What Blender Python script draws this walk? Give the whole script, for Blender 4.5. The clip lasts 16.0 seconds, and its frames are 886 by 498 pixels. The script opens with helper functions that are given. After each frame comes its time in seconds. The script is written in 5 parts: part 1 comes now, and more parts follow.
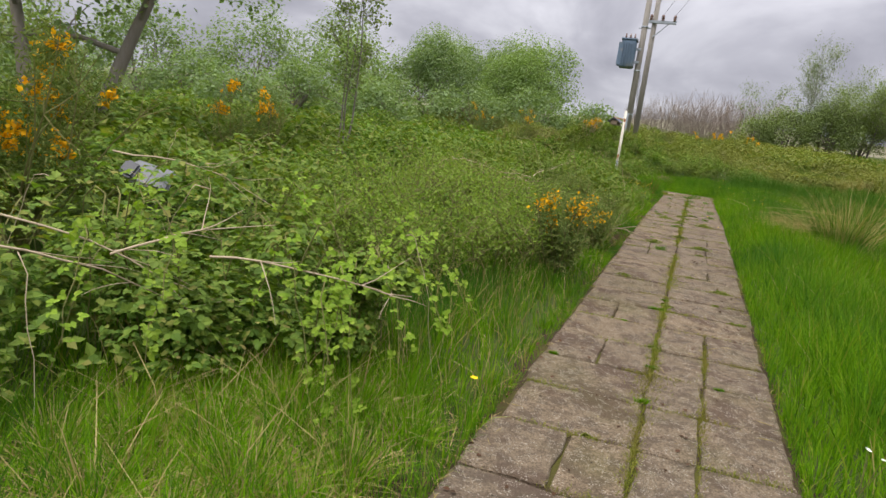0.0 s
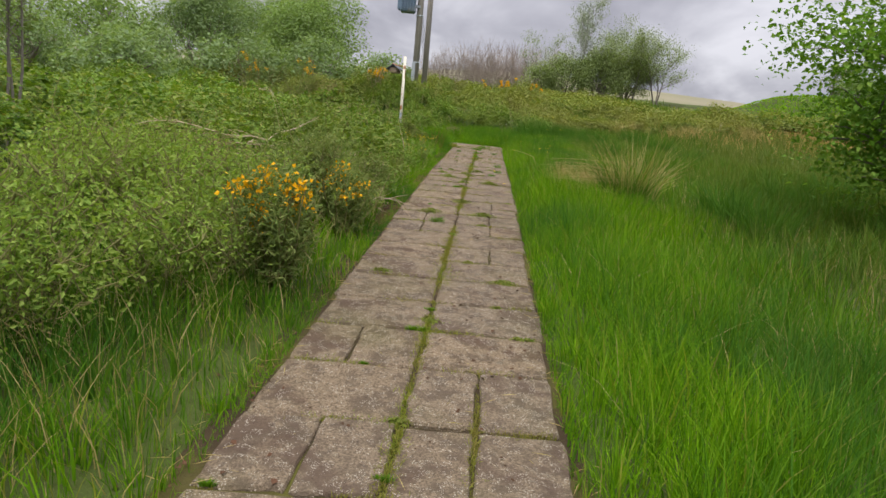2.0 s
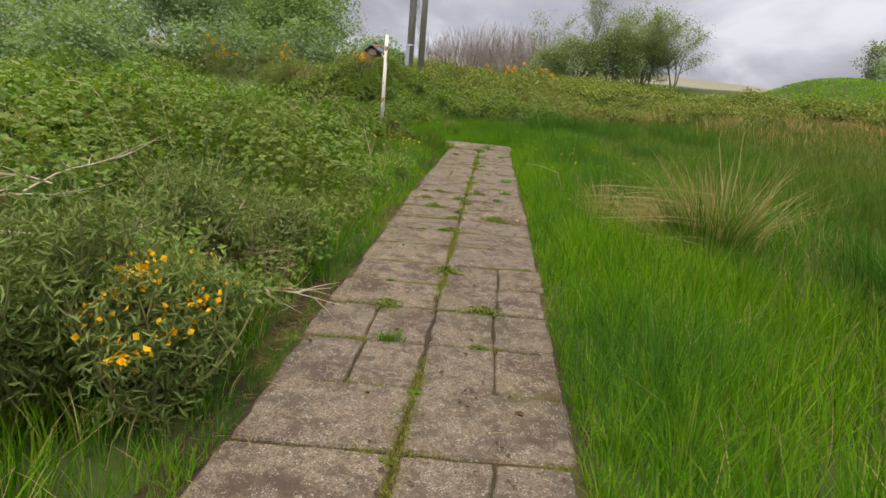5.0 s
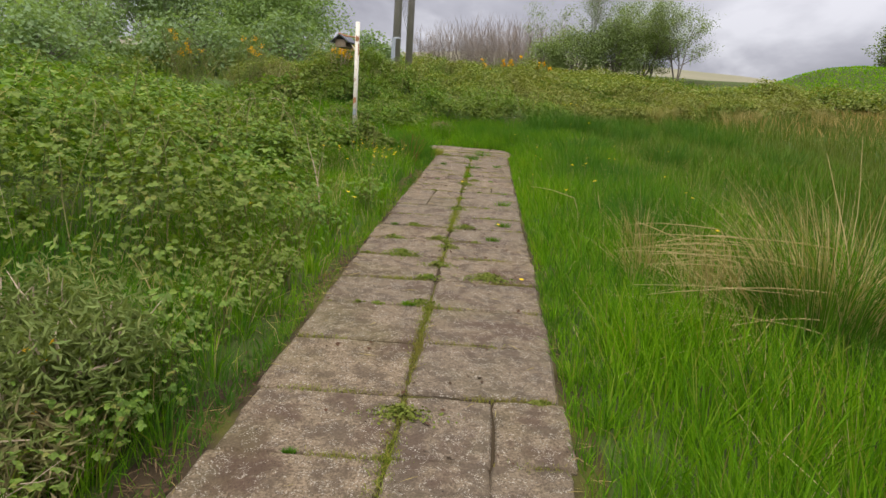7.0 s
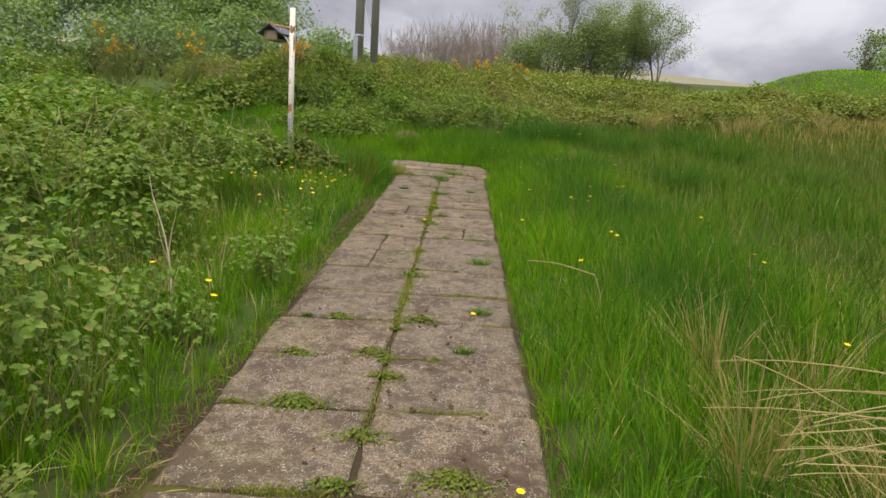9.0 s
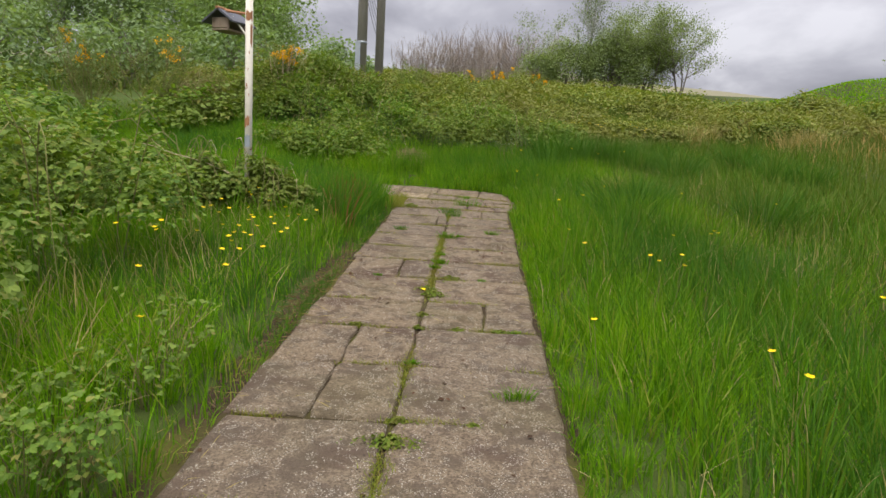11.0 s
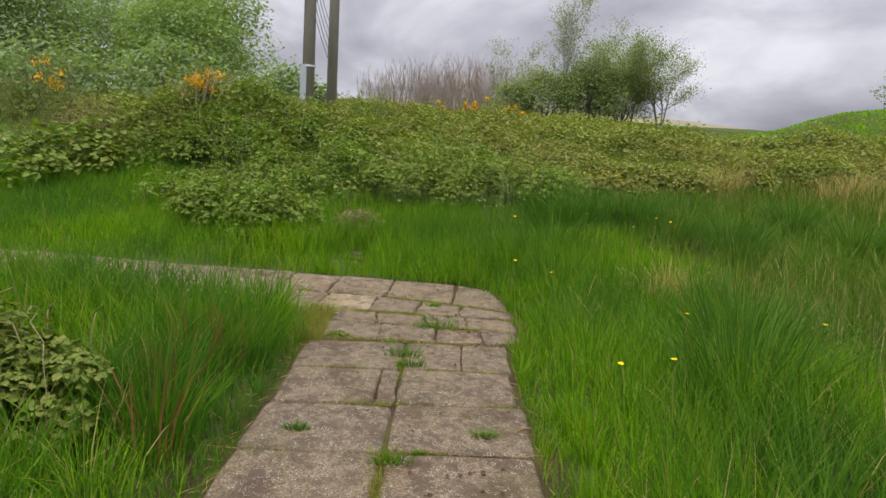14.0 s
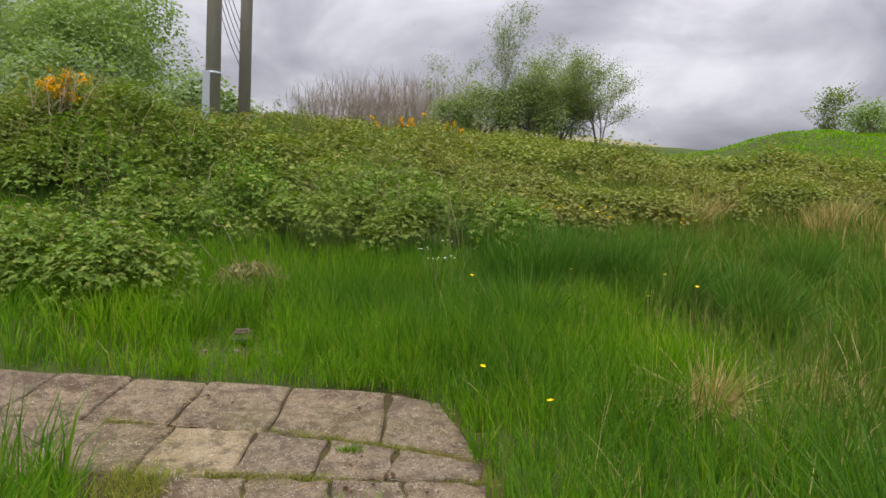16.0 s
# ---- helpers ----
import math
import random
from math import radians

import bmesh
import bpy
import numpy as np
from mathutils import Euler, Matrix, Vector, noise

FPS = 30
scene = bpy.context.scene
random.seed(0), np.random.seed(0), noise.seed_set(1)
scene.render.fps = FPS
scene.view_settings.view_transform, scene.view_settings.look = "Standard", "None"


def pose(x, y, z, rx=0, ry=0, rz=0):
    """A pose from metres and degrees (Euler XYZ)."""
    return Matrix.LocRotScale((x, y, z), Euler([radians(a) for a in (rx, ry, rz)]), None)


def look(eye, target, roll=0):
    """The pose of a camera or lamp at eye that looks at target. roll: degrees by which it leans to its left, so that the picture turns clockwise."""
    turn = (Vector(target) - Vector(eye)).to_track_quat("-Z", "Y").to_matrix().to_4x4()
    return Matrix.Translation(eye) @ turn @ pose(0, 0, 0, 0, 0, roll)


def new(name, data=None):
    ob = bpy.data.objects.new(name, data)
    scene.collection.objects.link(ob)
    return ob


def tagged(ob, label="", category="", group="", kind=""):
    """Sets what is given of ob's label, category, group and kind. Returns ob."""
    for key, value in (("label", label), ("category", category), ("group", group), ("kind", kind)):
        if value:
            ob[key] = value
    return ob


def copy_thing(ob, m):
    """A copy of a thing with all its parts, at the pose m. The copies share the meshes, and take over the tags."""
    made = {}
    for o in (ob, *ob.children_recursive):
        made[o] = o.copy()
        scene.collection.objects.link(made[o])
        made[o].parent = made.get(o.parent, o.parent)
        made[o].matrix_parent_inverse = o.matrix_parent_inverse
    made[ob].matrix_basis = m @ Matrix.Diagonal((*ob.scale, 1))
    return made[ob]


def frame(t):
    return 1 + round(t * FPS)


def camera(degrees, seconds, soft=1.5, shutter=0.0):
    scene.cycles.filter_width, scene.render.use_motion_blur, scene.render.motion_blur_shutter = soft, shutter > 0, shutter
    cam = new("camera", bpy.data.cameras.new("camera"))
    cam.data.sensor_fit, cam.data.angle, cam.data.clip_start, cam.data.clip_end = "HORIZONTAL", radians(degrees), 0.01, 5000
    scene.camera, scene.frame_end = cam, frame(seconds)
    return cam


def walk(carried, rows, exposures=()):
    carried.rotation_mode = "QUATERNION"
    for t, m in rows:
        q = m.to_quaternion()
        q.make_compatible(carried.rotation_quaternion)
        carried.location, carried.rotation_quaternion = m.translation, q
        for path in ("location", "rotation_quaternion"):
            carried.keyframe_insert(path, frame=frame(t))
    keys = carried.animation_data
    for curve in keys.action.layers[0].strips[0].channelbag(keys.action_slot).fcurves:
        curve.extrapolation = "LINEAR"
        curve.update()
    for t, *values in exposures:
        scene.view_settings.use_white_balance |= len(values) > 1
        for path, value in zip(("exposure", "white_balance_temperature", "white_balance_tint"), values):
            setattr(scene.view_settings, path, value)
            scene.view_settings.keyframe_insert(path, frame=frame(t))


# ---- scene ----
cam = camera(70.0, 16.0, 1.55)
METRES, EYE, TILT, LEAN, TURN = 20.0, 1.5, -11.0, 0.0, 18.4
ROWS = [
    (0.0, 0.0, 0.0, 0.0, -0.5, 3.52, -8.09),
    (0.5, 0.0115, 0.025, 0.0042, -9.58, 2.97, -2.98),
    (1.0, 0.0241, 0.0476, 0.0101, -13.68, 1.89, -1.84),
    (1.5, 0.0377, 0.0724, 0.0201, -16.43, 1.08, -1.88),
    (2.0, 0.0509, 0.099, 0.0276, -17.1, 0.97, -1.96),
    (2.5, 0.0581, 0.1284, 0.0336, -16.9, 0.78, -1.77),
    (3.0, 0.068, 0.1575, 0.0427, -17.07, 0.66, -1.98),
    (3.5, 0.0835, 0.1876, 0.0541, -17.19, 0.39, -1.9),
    (6.0, 0.1393, 0.3282, 0.0907, -15.76, -0.41, -1.01),
    (6.5, 0.1515, 0.3553, 0.0976, -15.8, -0.47, -0.54),
    (7.0, 0.1617, 0.3821, 0.1091, -16.59, -0.55, -0.49),
    (7.5, 0.175, 0.4126, 0.1165, -17.44, -0.64, -0.32),
    (8.0, 0.1836, 0.4425, 0.1227, -18.15, -0.55, -0.38),
    (8.5, 0.1923, 0.4708, 0.1308, -18.52, -0.41, -0.29),
    (9.0, 0.2077, 0.4985, 0.142, -18.82, -0.39, -0.18),
    (9.5, 0.2175, 0.529, 0.1479, -19.12, -0.2, -0.19),
    (12.0, 0.2707, 0.6721, 0.1882, -16.71, 1.72, -0.0),
    (12.5, 0.278, 0.7012, 0.1994, -16.98, 2.1, 0.03),
    (13.0, 0.291, 0.7322, 0.2054, -17.15, 2.45, 0.16),
    (13.5, 0.3018, 0.7601, 0.2116, -17.93, 2.79, 0.4),
    (14.0, 0.3123, 0.7856, 0.2222, -20.06, 3.4, 0.53),
    (14.5, 0.3274, 0.8131, 0.2307, -21.43, 3.46, 0.86),
    (15.0, 0.3363, 0.8428, 0.2343, -21.66, 3.55, 0.89),
    (15.5, 0.3435, 0.869, 0.2424, -21.58, 3.54, 0.9),
    (16.0, 0.3567, 0.8925, 0.2536, -25.65, 4.79, 1.63),
]
walk(cam, [(t, pose(0, 0, EYE, TILT, LEAN, TURN) @ pose(METRES * x, METRES * y, METRES * z, 90 + pitch, roll, yaw)) for t, x, y, z, yaw, pitch, roll in ROWS])

scene.view_settings.exposure = 0.93

# ---- sky and sun ----
world = bpy.data.worlds.new("overcast_sky")
scene.world = world
world.use_nodes = True
wn, wl = world.node_tree.nodes, world.node_tree.links
wn.clear()


def node(tree, kind, **inputs):
    n = tree.nodes.new(kind)
    for k, v in inputs.items():
        n.inputs[k.replace("_", " ")].default_value = v
    return n


def ramp(tree, fac, stops):
    r = tree.nodes.new("ShaderNodeValToRGB")
    els = r.color_ramp.elements
    while len(els) < len(stops):
        els.new(0.5)
    for e, (p, c) in zip(els, stops):
        e.position, e.color = p, (*c, 1) if len(c) == 3 else c
    tree.links.new(fac, r.inputs["Fac"])
    return r.outputs["Color"]


def math_node(tree, op, a, b=None):
    n = tree.nodes.new("ShaderNodeMath")
    n.operation = op
    for i, v in enumerate((a, b)):
        if v is None:
            continue
        if isinstance(v, (int, float)):
            n.inputs[i].default_value = v
        else:
            tree.links.new(v, n.inputs[i])
    return n.outputs[0]


def mix_col(tree, fac, a, b, mode="MIX"):
    n = tree.nodes.new("ShaderNodeMix")
    n.data_type, n.blend_type = "RGBA", mode
    for sock, v in ((n.inputs[0], fac), (n.inputs[6], a), (n.inputs[7], b)):
        if isinstance(v, (int, float)):
            sock.default_value = v
        elif isinstance(v, tuple):
            sock.default_value = (*v, 1) if len(v) == 3 else v
        else:
            tree.links.new(v, sock)
    return n.outputs[2]


SUN_EL, SUN_AZ = 62.0, 200.0
wt = world.node_tree
sky = wn.new("ShaderNodeTexSky")
sky.sky_type, sky.sun_disc = "NISHITA", False
sky.sun_elevation, sky.sun_rotation = radians(SUN_EL), radians(SUN_AZ)
clear_bg = node(wt, "ShaderNodeBackground", Strength=0.1)
wl.new(sky.outputs["Color"], clear_bg.inputs["Color"])
tc = wn.new("ShaderNodeTexCoord")
sep = wn.new("ShaderNodeSeparateXYZ")
wl.new(tc.outputs["Generated"], sep.inputs[0])
up = math_node(wt, "MAXIMUM", sep.outputs["Z"], 0.0)
# clouds lie on a flat sheet: directions divided by height above the horizon
flat = math_node(wt, "ADD", up, 0.42)
comb = wn.new("ShaderNodeCombineXYZ")
wl.new(math_node(wt, "DIVIDE", sep.outputs["X"], flat), comb.inputs[0])
wl.new(math_node(wt, "DIVIDE", sep.outputs["Y"], flat), comb.inputs[1])
cl1 = node(wt, "ShaderNodeTexNoise", Scale=2.1, Detail=6.0, Roughness=0.52, Distortion=0.4)
wl.new(comb.outputs[0], cl1.inputs["Vector"])
clouds = ramp(wt, cl1.outputs["Fac"], [(0.32, (0.145, 0.142, 0.166)), (0.5, (0.25, 0.246, 0.275)), (0.66, (0.395, 0.39, 0.42))])
# an overcast sky is about three times as bright overhead as at the horizon
lift = math_node(wt, "ADD", math_node(wt, "MULTIPLY", math_node(wt, "MULTIPLY", up, up), 4.8), 0.95)
cloud_bg = wn.new("ShaderNodeBackground")
wl.new(clouds, cloud_bg.inputs["Color"])
wl.new(lift, cloud_bg.inputs["Strength"])
sky_mix = node(wt, "ShaderNodeMixShader", Fac=0.96)
wl.new(clear_bg.outputs[0], sky_mix.inputs[1])
wl.new(cloud_bg.outputs[0], sky_mix.inputs[2])
wl.new(sky_mix.outputs[0], wn.new("ShaderNodeOutputWorld").inputs["Surface"])

sun = new("sun", bpy.data.lights.new("sun", "SUN"))
sun.data.energy, sun.data.angle, sun.data.color = 1.5, radians(25), (1.0, 0.96, 0.9)
az, el = radians(SUN_AZ), radians(SUN_EL)
sun.matrix_world = look((math.sin(az) * math.cos(el) * 50, math.cos(az) * math.cos(el) * 50, math.sin(el) * 50), (0, 0, 0))


# ---- materials ----
def base_mat(name, rough=0.8, spec=0.3):
    m = bpy.data.materials.new(name)
    m.use_nodes = True
    t = m.node_tree
    b = t.nodes["Principled BSDF"]
    b.inputs["Roughness"].default_value = rough
    b.inputs["Specular IOR Level"].default_value = spec
    return m, t, b


def coord(t, scale=(1, 1, 1), space="Object"):
    c = t.nodes.new("ShaderNodeTexCoord")
    mp = t.nodes.new("ShaderNodeMapping")
    mp.inputs["Scale"].default_value = scale
    t.links.new(c.outputs[space], mp.inputs[0])
    return mp.outputs[0]


def noise_tex(t, vec, scale, detail=4.0, rough=0.55):
    n = node(t, "ShaderNodeTexNoise", Scale=scale, Detail=detail, Roughness=rough)
    t.links.new(vec, n.inputs["Vector"])
    return n.outputs["Fac"]


def bump(t, b, height, strength=0.5, dist=0.01):
    n = node(t, "ShaderNodeBump", Strength=strength, Distance=dist)
    t.links.new(height, n.inputs["Height"])
    t.links.new(n.outputs[0], b.inputs["Normal"])


def leaf_mat(name, stops, patch, rough=0.55, glow=0.35, patch_scale=0.6, spec=0.06):
    """Leaf or blade: colour varies leaf by leaf and in patches of the place; light passes through."""
    m, t, b = base_mat(name, rough, spec)
    g = t.nodes.new("ShaderNodeNewGeometry")
    n = noise_tex(t, g.outputs["Position"], patch_scale, 3.0)
    col = ramp(t, g.outputs["Random Per Island"], stops)
    col = mix_col(t, ramp(t, n, [(0.38, (0, 0, 0)), (0.66, (1, 1, 1))]), col, mix_col(t, 0.75, col, patch))
    t.links.new(col, b.inputs["Base Color"])
    tr = t.nodes.new("ShaderNodeBsdfTranslucent")
    t.links.new(mix_col(t, 1.0, col, (1.05, 1.15, 0.35), "MULTIPLY"), tr.inputs["Color"])
    mx = node(t, "ShaderNodeMixShader", Fac=glow)
    t.links.new(b.outputs[0], mx.inputs[1])
    t.links.new(tr.outputs[0], mx.inputs[2])
    t.links.new(mx.outputs[0], t.nodes["Material Output"].inputs["Surface"])
    return m


def bark_mat(name, a, b_, scale=6.0, rough=0.9):
    m, t, b = base_mat(name, rough, 0.2)
    v = coord(t, (1, 1, 0.25))
    n = noise_tex(t, v, scale * 4, 6.0, 0.65)
    n2 = noise_tex(t, v, scale * 0.6, 3.0)
    col = mix_col(t, n, a, b_)
    col = mix_col(t, math_node(t, "MULTIPLY", n2, 0.5), col, tuple(c * 0.5 for c in a))
    t.links.new(col, b.inputs["Base Color"])
    bump(t, b, n, 0.6, 0.01)
    return m


GRASS = leaf_mat("grass_blade", [(0.0, (0.055, 0.14, 0.004)), (0.45, (0.118, 0.258, 0.006)), (0.85, (0.19, 0.335, 0.010)), (1.0, (0.30, 0.29, 0.05))], (0.04, 0.115, 0.022), 0.7, 0.45, 0.55)
GRASS_FAR = leaf_mat("rough_grass", [(0.0, (0.05, 0.115, 0.012)), (0.6, (0.10, 0.175, 0.018)), (1.0, (0.20, 0.20, 0.055))], (0.115, 0.135, 0.03), 0.6, 0.35, 0.15)
STRAW = leaf_mat("dry_grass", [(0.0, (0.36, 0.27, 0.12)), (0.6, (0.50, 0.40, 0.19)), (1.0, (0.30, 0.24, 0.08))], (0.30, 0.24, 0.09), 0.7, 0.25)
RUST_GRASS = leaf_mat("russet_grass", [(0.0, (0.40, 0.22, 0.09)), (1.0, (0.50, 0.34, 0.14))], (0.34, 0.26, 0.09), 0.7, 0.25)
BRAMBLE = leaf_mat("bramble_leaf", [(0.0, (0.055, 0.12, 0.016)), (0.45, (0.12, 0.215, 0.03)), (0.85, (0.205, 0.30, 0.045)), (1.0, (0.30, 0.26, 0.08))], (0.165, 0.195, 0.042), 0.55, 0.35, 0.5, 0.12)
SHOOT_TIP = leaf_mat("young_bramble_leaf", [(0.0, (0.14, 0.25, 0.02)), (0.6, (0.24, 0.37, 0.035)), (1.0, (0.34, 0.44, 0.06))], (0.22, 0.31, 0.04), 0.55, 0.4, 1.2, 0.1)
MEADOW = leaf_mat("deep_green_grass", [(0.0, (0.035, 0.095, 0.008)), (0.5, (0.075, 0.175, 0.011)), (0.88, (0.13, 0.25, 0.02)), (1.0, (0.28, 0.24, 0.08))], (0.095, 0.13, 0.03), 0.7, 0.4, 0.4)
RUSH = leaf_mat("blue_green_rush", [(0.0, (0.035, 0.10, 0.012)), (0.6, (0.075, 0.175, 0.018)), (1.0, (0.14, 0.24, 0.035))], (0.055, 0.125, 0.018), 0.6, 0.35, 0.7)
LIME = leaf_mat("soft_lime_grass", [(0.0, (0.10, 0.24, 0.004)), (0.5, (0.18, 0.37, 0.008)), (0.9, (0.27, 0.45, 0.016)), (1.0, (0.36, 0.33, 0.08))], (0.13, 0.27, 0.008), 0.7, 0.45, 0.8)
BRAMBLE_Y = leaf_mat("yellowing_bramble_leaf", [(0.0, (0.09, 0.14, 0.028)), (0.45, (0.18, 0.225, 0.054)), (0.85, (0.265, 0.30, 0.078)), (1.0, (0.29, 0.25, 0.085))], (0.20, 0.19, 0.062), 0.6, 0.35, 0.35)
# the next three, for far trees, have distance haze put into pale, greyed colours
SALLOW = leaf_mat("sallow_leaf", [(0.0, (0.17, 0.25, 0.085)), (0.6, (0.24, 0.33, 0.12)), (1.0, (0.31, 0.40, 0.17))], (0.20, 0.28, 0.11), 0.7, 0.4, 0.25)
HAZED_LEAF = leaf_mat("hazed_tree_leaf", [(0.0, (0.165, 0.24, 0.11)), (0.6, (0.23, 0.31, 0.145)), (1.0, (0.30, 0.37, 0.18))], (0.19, 0.26, 0.13), 0.7, 0.4, 0.2)
WILLOW = leaf_mat("willow_leaf", [(0.0, (0.17, 0.225, 0.085)), (0.6, (0.24, 0.30, 0.12)), (1.0, (0.31, 0.37, 0.17))], (0.20, 0.25, 0.10), 0.7, 0.4, 0.25)
SHOOT = leaf_mat("pale_shoot_leaf", [(0.0, (0.13, 0.22, 0.04)), (0.6, (0.225, 0.325, 0.06)), (1.0, (0.32, 0.40, 0.10))], (0.20, 0.265, 0.055), 0.6, 0.4, 1.2)
OAK_LEAF = leaf_mat("oak_leaf", [(0.0, (0.08, 0.17, 0.022)), (0.6, (0.155, 0.285, 0.04)), (1.0, (0.27, 0.39, 0.075))], (0.13, 0.245, 0.04), 0.5, 0.4, 0.8)
BIRCH_LEAF = leaf_mat("birch_leaf", [(0.0, (0.15, 0.20, 0.07)), (0.6, (0.22, 0.28, 0.10)), (1.0, (0.30, 0.35, 0.15))], (0.18, 0.23, 0.09), 0.6, 0.35, 0.3)
GORSE_LEAF = leaf_mat("gorse_spine", [(0.0, (0.10, 0.16, 0.04)), (0.7, (0.19, 0.25, 0.07)), (1.0, (0.29, 0.31, 0.11))], (0.17, 0.20, 0.06), 0.6, 0.3, 1.5)
YELLOW = leaf_mat("yellow_petal", [(0.0, (0.72, 0.34, 0.008)), (1.0, (0.86, 0.50, 0.014))], (0.66, 0.34, 0.01), 0.5, 0.25)
BUTTER = leaf_mat("buttercup_petal", [(0.0, (0.85, 0.58, 0.005)), (1.0, (0.92, 0.68, 0.02))], (0.85, 0.58, 0.01), 0.35, 0.2)
WHITE_P = leaf_mat("white_petal", [(0.0, (0.80, 0.82, 0.78)), (1.0, (0.88, 0.88, 0.86))], (0.80, 0.82, 0.78), 0.6, 0.3)
BARK = bark_mat("grey_bark", (0.17, 0.14, 0.11), (0.32, 0.29, 0.25))
TWIG = bark_mat("bare_twig", (0.25, 0.20, 0.16), (0.38, 0.32, 0.27))
BIRCH_BARK = bark_mat("birch_bark", (0.45, 0.43, 0.40), (0.66, 0.64, 0.60))
CANE = bark_mat("dry_cane", (0.40, 0.30, 0.19), (0.58, 0.48, 0.34))
GREEN_CANE = bark_mat("green_cane", (0.14, 0.17, 0.05), (0.26, 0.20, 0.08))
POLE_WOOD = bark_mat("weathered_pole", (0.25, 0.225, 0.19), (0.42, 0.39, 0.35), 3.0)


def ground_mat():
    m, t, b = base_mat("meadow_soil", 0.95, 0.1)
    g = t.nodes.new("ShaderNodeNewGeometry")
    pos = g.outputs["Position"]
    n1, n2, n3 = noise_tex(t, pos, 1.7, 5.0), noise_tex(t, pos, 0.16, 4.0), noise_tex(t, pos, 14.0, 5.0, 0.7)
    near = mix_col(t, n1, (0.04, 0.065, 0.011), (0.065, 0.075, 0.02))
    near = mix_col(t, ramp(t, n2, [(0.4, (0, 0, 0)), (0.62, (1, 1, 1))]), near, (0.055, 0.10, 0.014))
    near = mix_col(t, math_node(t, "MULTIPLY", n3, 0.6), near, (0.05, 0.045, 0.02))
    s = t.nodes.new("ShaderNodeSeparateXYZ")
    t.links.new(pos, s.inputs[0])
    moor = mix_col(t, noise_tex(t, pos, 0.02, 5.0), (0.15, 0.155, 0.085), (0.25, 0.215, 0.15))
    far = math_node(t, "MULTIPLY", math_node(t, "SUBTRACT", s.outputs["Y"], 120.0), 0.012)
    far = math_node(t, "MINIMUM", math_node(t, "MAXIMUM", far, 0.0), 1.0)
    t.links.new(mix_col(t, far, near, moor), b.inputs["Base Color"])
    bump(t, b, n3, 0.6, 0.05)
    return m


def slab_mat(name, a, b_):
    """Weathered concrete paving: exposed grit, lichen spots, damp stains and moss films."""
    m, t, b = base_mat(name, 0.92, 0.1)
    g = t.nodes.new("ShaderNodeNewGeometry")
    oi = t.nodes.new("ShaderNodeObjectInfo")
    pos = g.outputs["Position"]
    grain, blot, wide = ramp(t, noise_tex(t, pos, 80.0, 3.0, 0.7), [(0.36, (0, 0, 0)), (0.64, (1, 1, 1))]), noise_tex(t, pos, 7.0, 6.0, 0.65), noise_tex(t, pos, 1.6, 3.0)
    col = mix_col(t, grain, a, b_)
    col = mix_col(t, ramp(t, blot, [(0.46, (0, 0, 0)), (0.60, (0.75, 0.75, 0.75))]), col, (0.10, 0.075, 0.05))
    col = mix_col(t, ramp(t, noise_tex(t, pos, 2.6, 5.0, 0.6), [(0.53, (0, 0, 0)), (0.62, (0.75, 0.75, 0.75))]), col, (0.095, 0.06, 0.04))
    col = mix_col(t, ramp(t, wide, [(0.5, (0, 0, 0)), (0.75, (0.45, 0.45, 0.45))]), col, (0.12, 0.11, 0.035))
    col = mix_col(t, math_node(t, "MULTIPLY", oi.outputs["Random"], 0.35), col, (0.13, 0.108, 0.085))
    vor = node(t, "ShaderNodeTexVoronoi", Scale=30.0)
    t.links.new(pos, vor.inputs["Vector"])
    spots = ramp(t, noise_tex(t, pos, 135.0, 2.0, 0.6), [(0.56, (0, 0, 0)), (0.66, (1, 1, 1))])
    cell = t.nodes.new("ShaderNodeSeparateColor")
    t.links.new(vor.outputs["Color"], cell.inputs[0])
    some = math_node(t, "GREATER_THAN", cell.outputs[0], 0.55)
    dark = math_node(t, "LESS_THAN", cell.outputs[0], 0.3)
    col = mix_col(t, math_node(t, "MULTIPLY", math_node(t, "MULTIPLY", spots, some), 0.8), col, (0.55, 0.50, 0.40))
    col = mix_col(t, math_node(t, "MULTIPLY", math_node(t, "MULTIPLY", spots, dark), 0.7), col, (0.06, 0.045, 0.03))
    vor2 = node(t, "ShaderNodeTexVoronoi", Scale=19.0)
    t.links.new(pos, vor2.inputs["Vector"])
    lich = ramp(t, vor2.outputs["Distance"], [(0.05, (1, 1, 1)), (0.14, (0, 0, 0))])
    col = mix_col(t, math_node(t, "MULTIPLY", lich, ramp(t, noise_tex(t, pos, 3.1, 2.0), [(0.5, (0, 0, 0)), (0.6, (1, 1, 1))])), col, (0.035, 0.028, 0.02))
    t.links.new(col, b.inputs["Base Color"])
    hh = math_node(t, "ADD", grain, math_node(t, "MULTIPLY", blot, 2.0))
    bump(t, b, hh, 0.9, 0.009)
    return m


def moss_mat():
    m, t, b = base_mat("mossy_joint", 0.95, 0.1)
    g = t.nodes.new("ShaderNodeNewGeometry")
    pos = g.outputs["Position"]
    n, n2 = noise_tex(t, pos, 2.2, 4.0), noise_tex(t, pos, 60.0, 4.0, 0.7)
    col = mix_col(t, ramp(t, n, [(0.48, (0, 0, 0)), (0.66, (1, 1, 1))]), (0.06, 0.042, 0.024), (0.11, 0.11, 0.02))
    col = mix_col(t, math_node(t, "MULTIPLY", n2, 0.7), col, (0.035, 0.027, 0.013))
    t.links.new(col, b.inputs["Base Color"])
    bump(t, b, n2, 0.9, 0.015)
    return m


